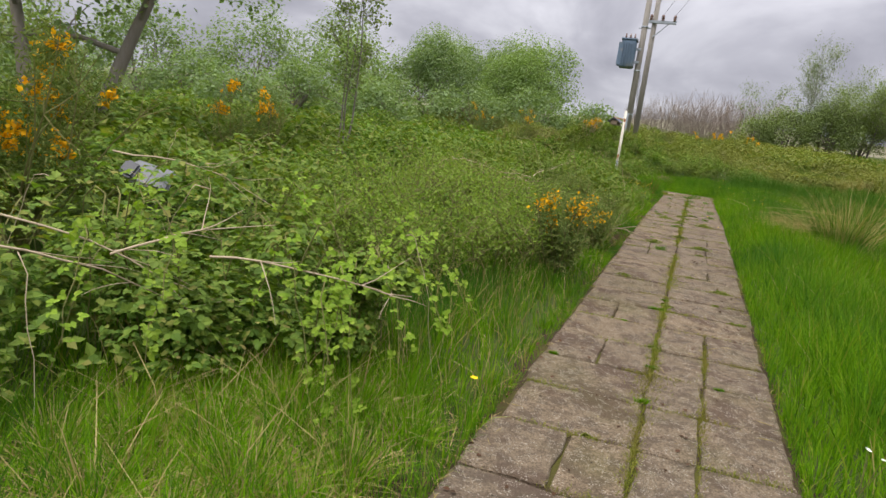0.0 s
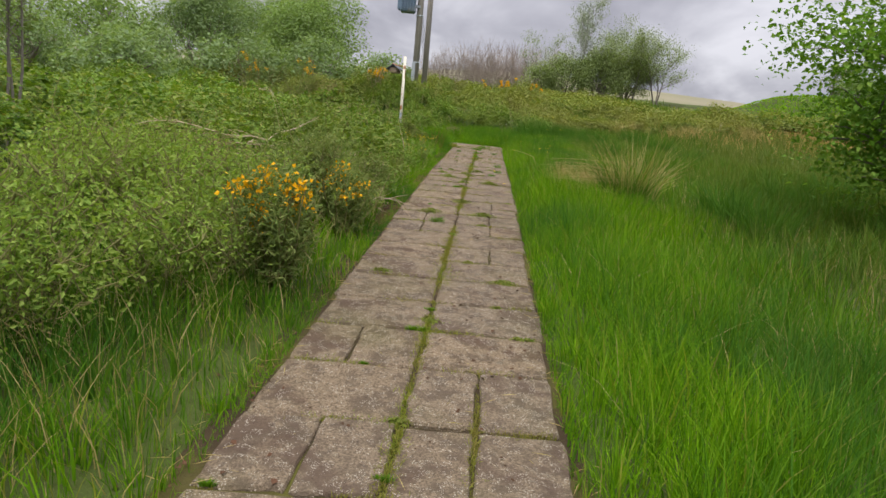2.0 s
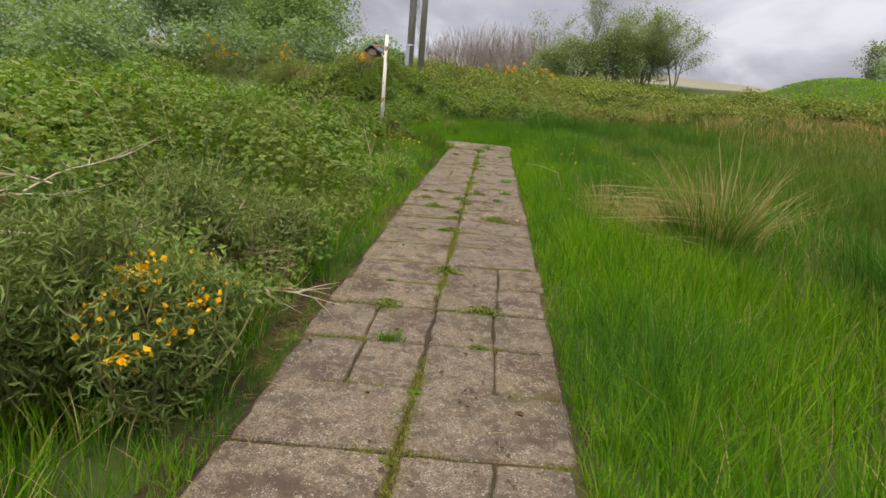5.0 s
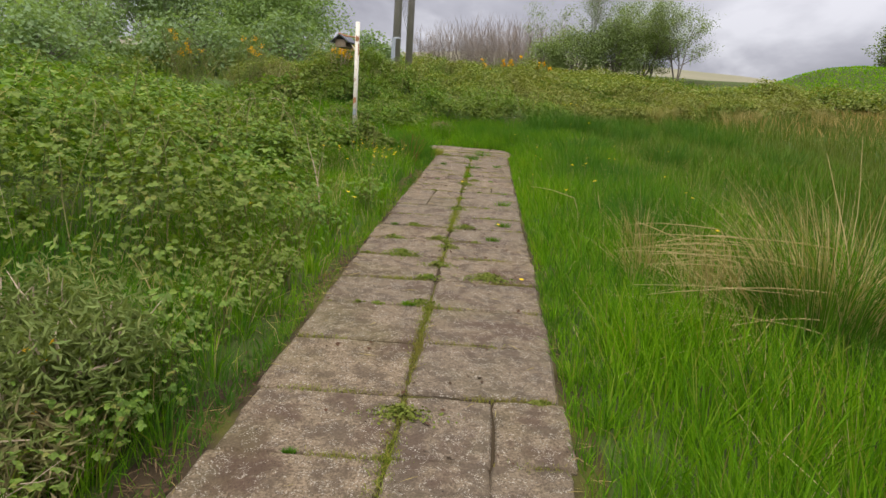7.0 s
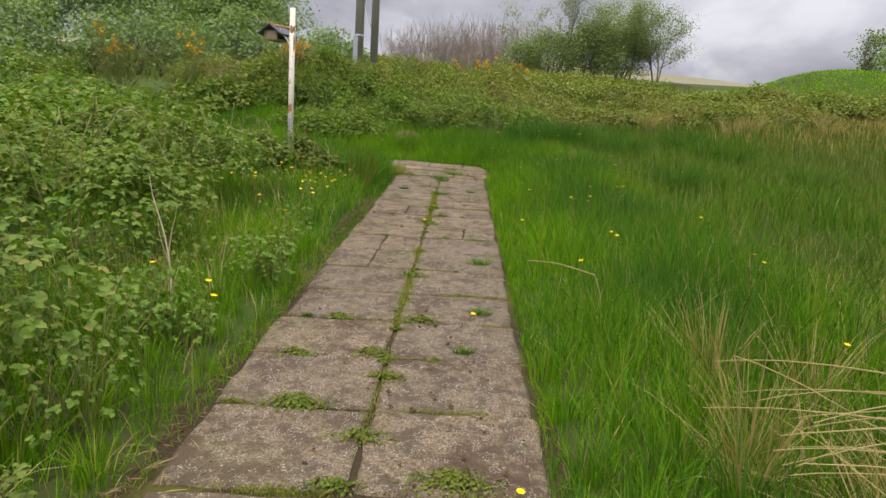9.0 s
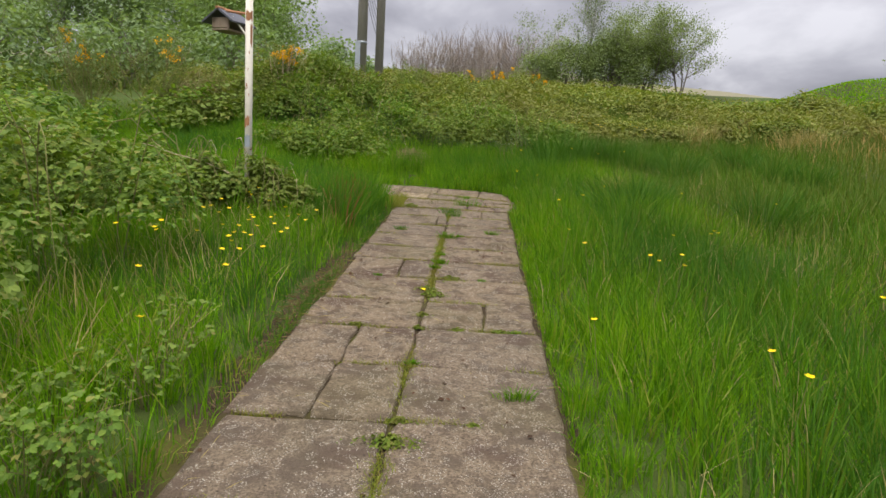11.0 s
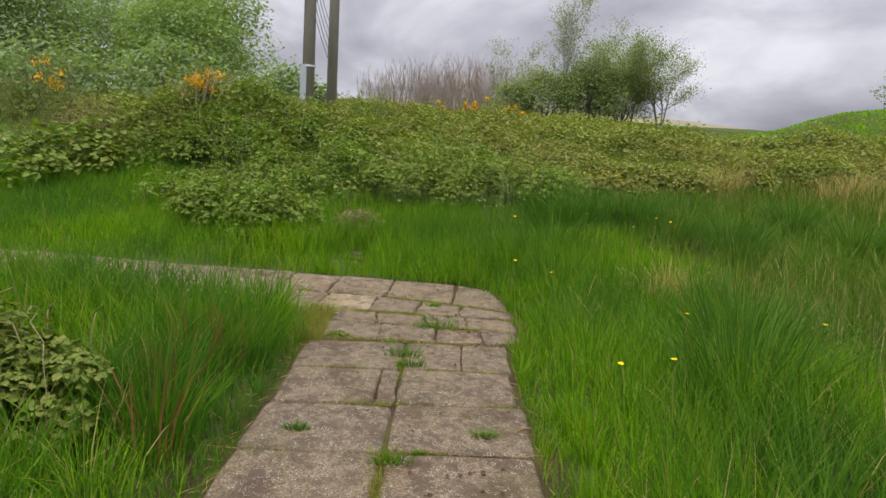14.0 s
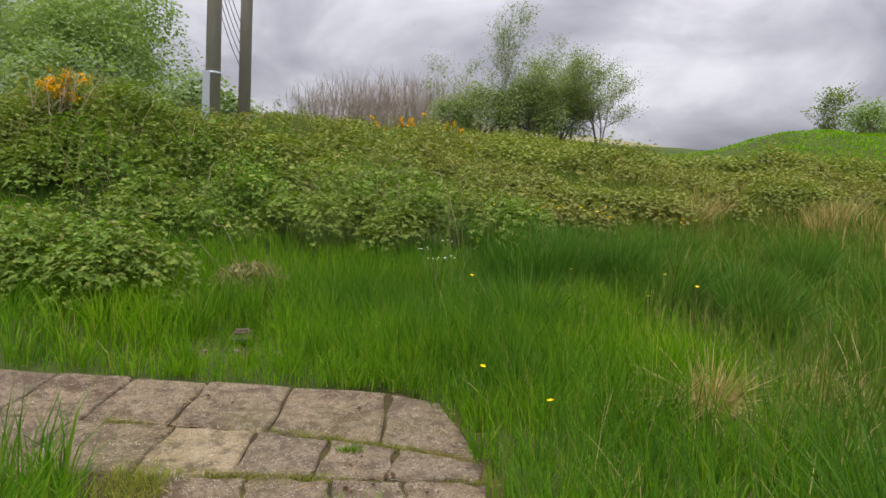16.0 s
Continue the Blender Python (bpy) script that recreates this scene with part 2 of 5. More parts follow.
def plain_mat(name, a, b_, scale=12.0, rough=0.5, metal=0.0, spots=None, cut=(0.55, 0.62)):
    m, t, b = base_mat(name, rough, 0.4)
    b.inputs["Metallic"].default_value = metal
    v = coord(t)
    n, n2 = noise_tex(t, v, scale, 5.0), noise_tex(t, v, scale * 0.45, 5.0, 0.65)
    col = mix_col(t, n, a, b_)
    if spots:
        col = mix_col(t, ramp(t, n2, [(cut[0], (0, 0, 0)), (cut[1], (1, 1, 1))]), col, spots)
    t.links.new(col, b.inputs["Base Color"])
    bump(t, b, n, 0.25, 0.004)
    return m


SOIL = ground_mat()
SLAB = slab_mat("concrete_slab", (0.115, 0.083, 0.05), (0.335, 0.255, 0.165))
SLAB_PALE = slab_mat("sandstone_slab", (0.27, 0.205, 0.12), (0.38, 0.30, 0.185))
MOSS = moss_mat()
WHITE_PAINT = plain_mat("flaking_white_paint", (0.56, 0.51, 0.41), (0.68, 0.64, 0.54), 24.0, 0.6, 0.0, (0.26, 0.15, 0.09), (0.62, 0.68))
RUST = plain_mat("rust", (0.30, 0.13, 0.055), (0.42, 0.22, 0.11), 25.0, 0.9)
GREY_METAL = plain_mat("galvanised_grey", (0.30, 0.33, 0.36), (0.40, 0.43, 0.46), 14.0, 0.5, 0.3)
TANK_BLUE = plain_mat("blue_grey_enamel", (0.10, 0.15, 0.21), (0.14, 0.20, 0.27), 5.0, 0.45, 0.0, (0.20, 0.22, 0.24))
PORCELAIN = plain_mat("brown_porcelain", (0.12, 0.07, 0.05), (0.18, 0.10, 0.07), 8.0, 0.25)
SLATE = plain_mat("grey_slate", (0.06, 0.062, 0.07), (0.11, 0.115, 0.13), 20.0, 0.6)
OLD_WOOD = bark_mat("old_board", (0.22, 0.16, 0.11), (0.36, 0.29, 0.22), 8.0)
BLACK_PLASTIC = plain_mat("black_plastic", (0.025, 0.027, 0.03), (0.05, 0.052, 0.058), 6.0, 0.35)
GREY_PANEL = plain_mat("dull_grey_panel", (0.11, 0.115, 0.12), (0.18, 0.185, 0.19), 5.0, 0.4)
STONE = plain_mat("pale_rock", (0.10, 0.095, 0.08), (0.18, 0.17, 0.15), 4.0, 0.9)
BRICK_RED = plain_mat("old_brick", (0.085, 0.058, 0.04), (0.14, 0.10, 0.075), 14.0, 0.9)


# ---- mesh helpers ----
rng = np.random.default_rng(7)


def np_mesh(name, verts, faces, mats, index=None, smooth=False):
    """A mesh from arrays; faces is one array, or a list of arrays of triangles and quads."""
    faces = faces if isinstance(faces, list) else [faces]
    faces = [np.asarray(f, dtype=np.int32) for f in faces if len(f)]
    me = bpy.data.meshes.new(name)
    verts = np.asarray(verts, dtype=np.float32)
    me.vertices.add(len(verts))
    me.vertices.foreach_set("co", verts.ravel())
    loops = np.concatenate([f.ravel() for f in faces])
    sizes = np.concatenate([np.full(len(f), f.shape[1], dtype=np.int32) for f in faces])
    starts = np.concatenate([[0], np.cumsum(sizes)[:-1]]).astype(np.int32)
    me.loops.add(len(loops))
    me.loops.foreach_set("vertex_index", loops)
    me.polygons.add(len(sizes))
    me.polygons.foreach_set("loop_start", starts)
    me.polygons.foreach_set("loop_total", sizes)
    for m in mats if isinstance(mats, (list, tuple)) else [mats]:
        me.materials.append(m)
    if index is not None:
        me.polygons.foreach_set("material_index", np.asarray(index, dtype=np.int32))
    me.polygons.foreach_set("use_smooth", np.full(len(sizes), smooth, dtype=bool))
    me.update(calc_edges=True)
    return me


def child(name, me, parent=None, label="", kind=""):
    ob = new(name, me)
    if parent is not None:
        ob.parent = parent
    return tagged(ob, label, kind=kind)


def part(name, bm, material, parent, label="", smooth=False):
    me = bpy.data.meshes.new(name)
    bm.to_mesh(me)
    bm.free()
    me.materials.append(material)
    if smooth:
        for p in me.polygons:
            p.use_smooth = True
    return child(name, me, parent, label)


def thing(name, x, y, z, label, category, group="", rz=0.0):
    ob = new(name)
    ob.empty_display_size = 0.1
    ob.matrix_basis = pose(x, y, z, 0, 0, rz)
    return tagged(ob, label, category, group)


def scatter(tv, tf, pos, rot, scale):
    """Copies of a small template (vertices, faces) at places, turned by matrices and scaled."""
    tv, tf = np.asarray(tv, dtype=np.float32), np.asarray(tf, dtype=np.int32)
    n, k = len(pos), len(tv)
    v = np.einsum("nij,nkj->nki", rot, tv[None] * np.asarray(scale, dtype=np.float32).reshape(n, 1, -1)) + pos[:, None, :]
    f = tf[None] + (np.arange(n, dtype=np.int32) * k)[:, None, None]
    return v.reshape(-1, 3), f.reshape(-1, tf.shape[1])


def frames_from(normal, spin):
    """Turns whose z is along normal, spun about it."""
    nz = normal / np.maximum(np.linalg.norm(normal, axis=1, keepdims=True), 1e-6)
    a = np.where(np.abs(nz[:, 2:3]) > 0.9, np.array([[1.0, 0, 0]]), np.array([[0, 0, 1.0]]))
    x = np.cross(a, nz)
    x /= np.linalg.norm(x, axis=1, keepdims=True)
    y = np.cross(nz, x)
    c, s = np.cos(spin)[:, None], np.sin(spin)[:, None]
    return np.stack([x * c + y * s, y * c - x * s, nz], axis=2)


def blades(pos, height, width, bend, lean_dir, three=True):
    """Grass blades: tapering strips that arch over."""
    n = len(pos)
    ang = rng.uniform(0, 2 * np.pi, n)
    side = np.stack([np.cos(ang), np.sin(ang), np.zeros(n)], 1)
    fwd = np.stack([np.cos(lean_dir), np.sin(lean_dir), np.zeros(n)], 1)
    levels = [(0.0, 1.0), (0.45, 0.85), (0.8, 0.5)] if three else [(0.0, 1.0), (0.55, 0.75)]
    rows = []
    for s, w in levels:
        c = pos + fwd * (bend * s * s)[:, None] + np.array([0, 0, 1.0]) * (height * (s - 0.25 * (bend / height) ** 2 * s * s))[:, None]
        rows += [c - side * (width * w)[:, None] / 2, c + side * (width * w)[:, None] / 2]
    rows.append(pos + fwd * bend[:, None] + np.array([0, 0, 1.0]) * (height * (1 - 0.25 * (bend / height) ** 2))[:, None])
    k = len(rows)
    v = np.stack(rows, 1).reshape(-1, 3)
    off = (np.arange(n, dtype=np.int32) * k)[:, None, None]
    quads = np.array([[0, 1, 3, 2], [2, 3, 5, 4]] if three else [[0, 1, 3, 2]], dtype=np.int32)
    tris = np.array([[4, 5, 6]] if three else [[2, 3, 4]], dtype=np.int32)
    return v, (quads[None] + off).reshape(-1, 4), (tris[None] + off).reshape(-1, 3)


def tubes(paths, sides=5):
    """Round tapering tubes; each path is a list of (point, radius)."""
    vs, qs, base = [], [], 0
    ring = np.linspace(0, 2 * np.pi, sides, endpoint=False)
    for path in paths:
        p = np.array([q[0] for q in path], dtype=float)
        r = np.array([q[1] for q in path], dtype=float)
        d = np.gradient(p, axis=0)
        d /= np.maximum(np.linalg.norm(d, axis=1, keepdims=True), 1e-9)
        a = np.array([0.13, 0.97, 0.2]) if abs(d[0][1]) < 0.8 else np.array([1.0, 0.1, 0.0])
        x = np.cross(d, a)
        x /= np.linalg.norm(x, axis=1, keepdims=True)
        y = np.cross(d, x)
        pts = p[:, None] + r[:, None, None] * (np.cos(ring)[None, :, None] * x[:, None] + np.sin(ring)[None, :, None] * y[:, None])
        vs.append(pts.reshape(-1, 3))
        m = len(p)
        i, j = np.meshgrid(np.arange(m - 1), np.arange(sides), indexing="ij")
        jn = (j + 1) % sides
        qs.append(np.stack([i * sides + j, i * sides + jn, (i + 1) * sides + jn, (i + 1) * sides + j], -1).reshape(-1, 4) + base)
        base += m * sides
    return np.concatenate(vs), np.concatenate(qs)


# ---- the lie of the land ----
ALONG = np.array([(-400, -20), (-60, -4.2), (-15, -1.1), (0, -0.05), (4.5, 0.27), (8, 0.57), (12, 0.9), (15, 1.13), (19, 1.33), (23.5, 1.63), (25.2, 1.75), (28, 2.15), (34, 3.0), (50, 5.0), (68, 7.3), (90, 9.6), (150, 13.5), (300, 28), (600, 66), (900, 78), (2600, 60)])


def along(y):
    return (np.interp(y - 0.7, ALONG[:, 0], ALONG[:, 1]) + np.interp(y, ALONG[:, 0], ALONG[:, 1]) + np.interp(y + 0.7, ALONG[:, 0], ALONG[:, 1])) / 3


def path_mid(y):
    return 0.033 * y - 0.03


def back_edge(x):
    """Far edge of the paved turning."""
    return 24.23 - 0.115 * x


def middle_joint(x):
    return 23.53 - 0.12 * x - 0.09 * np.maximum(x, 0) ** 2


def arm_front(x):
    """Near edge of the paving where it turns off."""
    return 22.19 + np.clip(-x * 1.8, 0, 0.77)


def smooth(a, b, v):
    s = np.clip((v - a) / (b - a), 0, 1)
    return s * s * (3 - 2 * s)


def land(x, y):
    x, y = np.asarray(x, dtype=float), np.asarray(y, dtype=float)
    z = along(y)
    off = np.abs(x - path_mid(np.clip(y, -20, 24)))
    rough = 0.06 * np.sin(x * 1.3 + 0.7 * y) * np.sin(0.9 * y - 0.5 * x) + 0.12 * np.sin(0.31 * x + 1.0) * np.cos(0.27 * y)
    clear = smooth(1.0, 2.6, off) * np.where(y > 21, smooth(25.0, 27.5, y) + smooth(1.9, 3.5, x), 1.0)
    z = z + rough * np.clip(clear, 0, 1)
    # low overgrown heap in front of the poles
    z = z + 1.1 * np.exp(-((x + 3.7) / 2.6) ** 2 - ((y - 31.2) / 2.2) ** 2) + 0.4 * np.exp(-((x - 0.3) / 2.6) ** 2 - ((y - 33.0) / 2.8) ** 2)
    # far moorland sinks away on both hands
    d = np.hypot(x, y)
    ang = np.degrees(np.arctan2(x, np.maximum(y, 1.0)))
    fall = 1 - 0.22 * smooth(8, 28, ang) - 0.1 * smooth(8, 40, -ang)
    z = np.where(y > 90, 9.6 + (z - 9.6) * fall, z)
    z = z + smooth(200, 500, d) * (3 * np.sin(x * 0.011) + 2.0 * np.sin(x * 0.027 + 1) + 2 * np.sin(y * 0.013))
    # long grassy mound beyond the field
    mx = smooth(18, 26, x) * (1 - smooth(75, 110, x))
    z = z + 2.3 * mx * np.exp(-((y - (56 - 0.12 * x)) / 5.5) ** 2)
    return z


def axis(fine_a, fine_b, step, out, grow=1.16):
    pts = list(np.arange(fine_a, fine_b + 1e-6, step))
    s, v = step, fine_b
    while v < out:
        s *= grow
        v += s
        pts.append(v)
    s, v = step, fine_a
    low = []
    while v > -out:
        s *= grow
        v -= s
        low.append(v)
    return np.array(low[::-1] + pts)


gx, gy = axis(-9, 9, 0.3, 2600), axis(-3, 36, 0.3, 2600)
X, Y = np.meshgrid(gx, gy, indexing="xy")
Z = land(X, Y)
# the bed of the paving lies a little lower
Z -= 0.05 * (np.abs(X - path_mid(Y)) < 0.95) * (Y < 25) + 0.05 * ((Y > 22) & (Y < 25) & (X > -4) & (X < 1.8))
nx, ny = len(gx), len(gy)
ii, jj = np.meshgrid(np.arange(nx - 1), np.arange(ny - 1), indexing="xy")
quad = np.stack([jj * nx + ii, jj * nx + ii + 1, (jj + 1) * nx + ii + 1, (jj + 1) * nx + ii], -1).reshape(-1, 4)
ground = child("ground", np_mesh("ground", np.stack([X, Y, Z], -1).reshape(-1, 3), quad, SOIL, smooth=True))
tagged(ground, "rough meadow and moorland rising gently away", "ground", kind="structure")


# ---- trees and bushes ----
LEAFLET_V = np.array([(0, 0, 0), (-0.28, 0.30, 0.09), (-0.24, 0.68, 0.07), (0, 1, -0.05), (0.24, 0.68, 0.07), (0.28, 0.30, 0.09)])
LEAFLET_F = np.array([(0, 3, 2, 1), (0, 5, 4, 3)])


def trifoliate():
    """A bramble leaf of three toothed leaflets on a short stalk."""
    vs, fs = [], []
    for k, (turn, size, at) in enumerate(((0, 1.0, (0, 0.35, 0.02)), (68, 0.8, (-0.03, 0.24, 0)), (-68, 0.8, (0.03, 0.24, 0)))):
        c, s = math.cos(radians(turn)), math.sin(radians(turn))
        v = LEAFLET_V * size * np.array([1.25, 0.85, 1.0])
        v = np.stack([v[:, 0] * c - v[:, 1] * s, v[:, 0] * s + v[:, 1] * c, v[:, 2] - 0.10 * v[:, 1]], 1) + np.array(at)
        vs.append(v)
        fs.append(LEAFLET_F + 6 * k)
    return np.concatenate(vs), np.concatenate(fs)


TRI_V, TRI_F = trifoliate()


def plain_trifoliate():
    vs, fs = [], []
    v0 = np.array([(0, 0, 0), (-0.38, 0.45, 0.1), (0, 1, -0.08), (0.38, 0.45, 0.1)])
    for k, (turn, size, y) in enumerate(((0, 1.0, 0.35), (70, 0.8, 0.24), (-70, 0.8, 0.24))):
        c, s = math.cos(radians(turn)), math.sin(radians(turn))
        v = v0 * size
        vs.append(np.stack([v[:, 0] * c - v[:, 1] * s, v[:, 0] * s + v[:, 1] * c + y, v[:, 2] - 0.1 * v[:, 1]], 1))
        fs.append(np.array([(0, 2, 1), (0, 3, 2)]) + 4 * k)
    return np.concatenate(vs), np.concatenate(fs)


PLAIN_V, PLAIN_F = plain_trifoliate()
DIAMOND_V = np.array([(0, 0, 0), (-0.4, 0.45, 0.1), (0, 1, -0.06), (0.4, 0.45, 0.1)])
DIAMOND_F = np.array([(0, 2, 1), (0, 3, 2)])


def limb(start, direction, length, radius, steps=5, wander=0.25, rise=0.1, tip=0.25):
    p, d = np.array(start, dtype=float), np.array(direction, dtype=float)
    d /= np.linalg.norm(d)
    out = [(p.copy(), radius)]
    for i in range(steps):
        d = d + rng.normal(0, wander, 3) * 0.5 + np.array([0, 0, rise])
        d /= np.linalg.norm(d)
        p = p + d * length / steps
        out.append((p.copy(), radius * (1 - (1 - tip) * (i + 1) / steps)))
    return out


def grow(stems, height, spread, base_r, levels=2, forks=5, lean=0.35, rise=0.12, first=0.25):
    """Limbs of a tree or bush: stems that fork and fork again. Returns paths and twig points."""
    paths, ends = [], []
    todo = []
    for s in range(stems):
        a = rng.uniform(0, 2 * np.pi)
        tilt = lean * rng.uniform(0.3, 1.0) if stems > 1 else lean * 0.15
        d = (math.cos(a) * tilt, math.sin(a) * tilt, 1)
        st = (math.cos(a) * 0.12 * (stems > 1), math.sin(a) * 0.12 * (stems > 1), -0.15)
        todo.append((limb(st, d, height * rng.uniform(0.8, 1.0), base_r, 7, 0.16, 0.05, 0.12), 0))
    while todo:
        p, lv = todo.pop()
        paths.append(p)
        if lv < levels:
            n = forks + (2 if lv == 0 else 0)
            for k in range(n):
                f = first + (0.97 - first) * (k + rng.uniform(0, 1)) / n if lv == 0 else rng.uniform(0.25, 1.0)
                i = min(int(f * (len(p) - 1)), len(p) - 2)
                q = p[i][0] + (p[i + 1][0] - p[i][0]) * (f * (len(p) - 1) - i)
                a = rng.uniform(0, 2 * np.pi)
                main = p[i + 1][0] - p[i][0]
                main /= np.linalg.norm(main)
                d = main * 0.45 + np.array([math.cos(a), math.sin(a), rng.uniform(-0.15, 0.5)])
                ln = (spread if lv == 0 else spread * 0.5) * rng.uniform(0.6, 1.1) * (1.15 - 0.6 * f if lv == 0 else 1)
                todo.append((limb(q, d, ln, max(p[i][1] * 0.5, 0.006), 4, 0.3, rise), lv + 1))
        if lv >= levels - 1:
            ends += [q for q, _ in p[1:]] * (2 if lv == levels else 1)
    return paths, np.array(ends)


def leaves_at(ends, count, size, fuzz, slim=1.0):
    pick = ends[rng.integers(0, len(ends), count)]
    pos = pick + rng.normal(0, fuzz, (count, 3))
    nrm = rng.normal(0, 0.7, (count, 3)) + np.array([0, 0, 1.0])
    rot = frames_from(nrm, rng.uniform(0, 6.283, count))
    sc = size * rng.uniform(0.6, 1.25, (count, 1))
    return scatter(DIAMOND_V * np.array([slim, 1, 1]), DIAMOND_F, pos, rot, sc)


def tree(name, x, y, label, category, height, spread, stems=1, base_r=0.12, levels=2, forks=5, leaves=8000, leaf=0.12, fuzz=0.2, leaf_m=None, bark=None, lean=0.35, first=0.25, group="", rise=0.12, sides=5, slim=1.0):
    t = thing(name, x, y, float(land(x, y)), label, category, group)
    paths, ends = grow(stems, height, spread, base_r, levels, forks, lean, rise, first)
    trunks = [p for p in paths if p[0][1] >= base_r * 0.9]
    limbs = [p for p in paths if p[0][1] < base_r * 0.9]
    for p in trunks:
        child("trunk" if stems == 1 else "stem", np_mesh("trunk", *tubes([p], 8), bark or BARK, smooth=True), t)
    if limbs:
        child("branchwork", np_mesh("branchwork", *tubes(limbs, sides), bark or BARK, smooth=True), t, kind="stuff")
    if leaves:
        child("crown", np_mesh("crown", *leaves_at(ends, leaves, leaf, fuzz, slim), leaf_m), t, kind="stuff")
    return t


def sallow(x, y, h, r, leaf_m, label, count=9000, leaf=0.26):
    """A dense rounded bush-tree: stems inside, leaf clumps over an uneven dome."""
    t = thing("sallow_tree", x, y, float(land(x, y)), label, "tree", "sallow trees along the field edge")
    paths, ends = grow(5, h * 0.75, r * 0.8, 0.11, 1, 5, 0.7)
    child("branchwork", np_mesh("branchwork", *tubes(paths, 5), BARK, smooth=True), t, kind="stuff")
    lumps = 60
    u = rng.normal(0, 1, (lumps, 3))
    u /= np.linalg.norm(u, axis=1, keepdims=True)
    u[:, 2] = np.abs(u[:, 2]) * 1.45 - 0.62
    cen = u * np.array([r * 0.78, r * 0.78, h * 0.48]) * rng.uniform(0.75, 1.08, (lumps, 1)) + np.array([0, 0, h * 0.46])
    rad = rng.uniform(0.2, 0.36, lumps) * r
    k = rng.integers(0, lumps, count)
    w = rng.normal(0, 1, (count, 3))
    w /= np.linalg.norm(w, axis=1, keepdims=True)
    pos = cen[k] + w * rad[k][:, None] * rng.uniform(0.55, 1.12, (count, 1)) ** 0.7
    # feathery upright shoots along the outline
    pos[:, 2] += np.maximum(0, rng.normal(-0.25, 0.3, count)) * h * 0.12
    pos[:, 2] = np.maximum(pos[:, 2], 0.1)
    rot = frames_from(w * 0.6 + rng.normal(0, 0.5, (count, 3)) + np.array([0, 0, 1.0]), rng.uniform(0, 6.28, count))
    v, f = scatter(DIAMOND_V, DIAMOND_F, pos, rot, leaf * rng.uniform(0.5, 1.2, (count, 1)))
    child("crown", np_mesh("crown", v, f, leaf_m), t, kind="stuff")
    return t


for x, y, h, r, m in ((-12.0, 54, 7.6, 5.2, 0), (-20.5, 52, 7.4, 4.6, 1), (-15.5, 60, 8.0, 4.5, 1), (-27.0, 50, 7.0, 5.0, 0), (-34.0, 46, 7.6, 5.4, 1), (-40.0, 40, 7.4, 5.0, 1), (-46.0, 33, 7.6, 5.5, 0), (-33.0, 58, 9.0, 6.0, 1), (-22.0, 62, 8.2, 5.0, 1), (-50, 22, 7.5, 5.5, 1)):
    sallow(x, y, h, r, HAZED_LEAF if m else SALLOW, "dense dark green sallow at the field edge" if m else "dense rounded light green sallow in full leaf", 6000 if x < -25 else 20000, 0.27 if x < -25 else 0.19)

# birches, alders and bare brushwood past the field
tree("birch_tree", 11.1, 68, "slender birch with pale trunk and sparse young leaves", "tree", 9.8, 3.4, 1, 0.13, 2, 16, 6500, 0.10, 0.16, BIRCH_LEAF, BIRCH_BARK, 0.3, 0.28, rise=0.22)
tree("birch_tree", 6.9, 69, "thin birch sapling with sparse young leaves", "tree", 6.0, 2.0, 2, 0.06, 2, 7, 2200, 0.105, 0.2, BIRCH_LEAF, BIRCH_BARK, 0.4, 0.3, rise=0.2)
tree("birch_tree", 14.3, 68.5, "young birch with pale trunk and fine leaves", "tree", 7.4, 3.0, 1, 0.09, 2, 10, 4500, 0.105, 0.2, BIRCH_LEAF, BIRCH_BARK, 0.3, 0.25, rise=0.2)
tree("alder_tree", 18.6, 67, "open young alder with dark trunks and airy leaves", "tree", 6.4, 3.0, 4, 0.07, 2, 8, 13000, 0.105, 0.25, WILLOW, BARK, 0.45, 0.18, rise=0.15)
tree("alder_tree", 16.4, 67.5, "open young alder with dark trunks and airy leaves", "tree", 6.8, 2.8, 3, 0.07, 2, 8, 11000, 0.105, 0.25, WILLOW, BARK, 0.4, 0.18, rise=0.15)
tree("alder_tree", 13.0, 66.8, "spreading young alder in soft green leaf", "tree", 5.4, 2.8, 5, 0.06, 2, 8, 14000, 0.105, 0.3, WILLOW, BARK, 0.5, 0.1, rise=0.12)
for x, y, h, r, n in ((12.8, 66.5, 5.0, 3.4, 15000), (9.6, 66.8, 4.4, 2.8, 11000), (15.9, 68.5, 5.0, 2.8, 12000), (7.0, 67, 3.0, 2.2, 5500)):
    sallow(x, y, h, r, WILLOW, "low spreading willow scrub in soft green leaf", n, 0.15)
sallow(31.5, 55.0, 2.7, 2.2, SALLOW, "small round bush on the grassy mound", 4500, 0.16)
sallow(34.5, 54.0, 2.2, 2.6, SALLOW, "small round bush on the grassy mound", 4000, 0.16)
tree("birch_tree", 32.0, 60.0, "thin birch beyond the mound", "tree", 5.5, 1.8, 2, 0.07, 2, 7, 1800, 0.17, 0.2, BIRCH_LEAF, BARK, 0.3, 0.25)
for x, y, h, r in ((-5.5, 46, 2.6, 2.4), (-9.5, 44, 3.2, 3.0), (-14.0, 42, 3.2, 3.2), (-19, 40, 3.2, 3.2), (-24, 37, 3.2, 3.4), (-28, 32, 3.2, 3.4), (-31, 25, 3.2, 3.6), (-17, 34, 2.6, 3.0), (-22, 29, 2.6, 3.0), (-25, 20, 2.8, 3.2)):
    sallow(x, y, h, r, HAZED_LEAF, "low mixed scrub at the foot of the trees", 4200, 0.21)
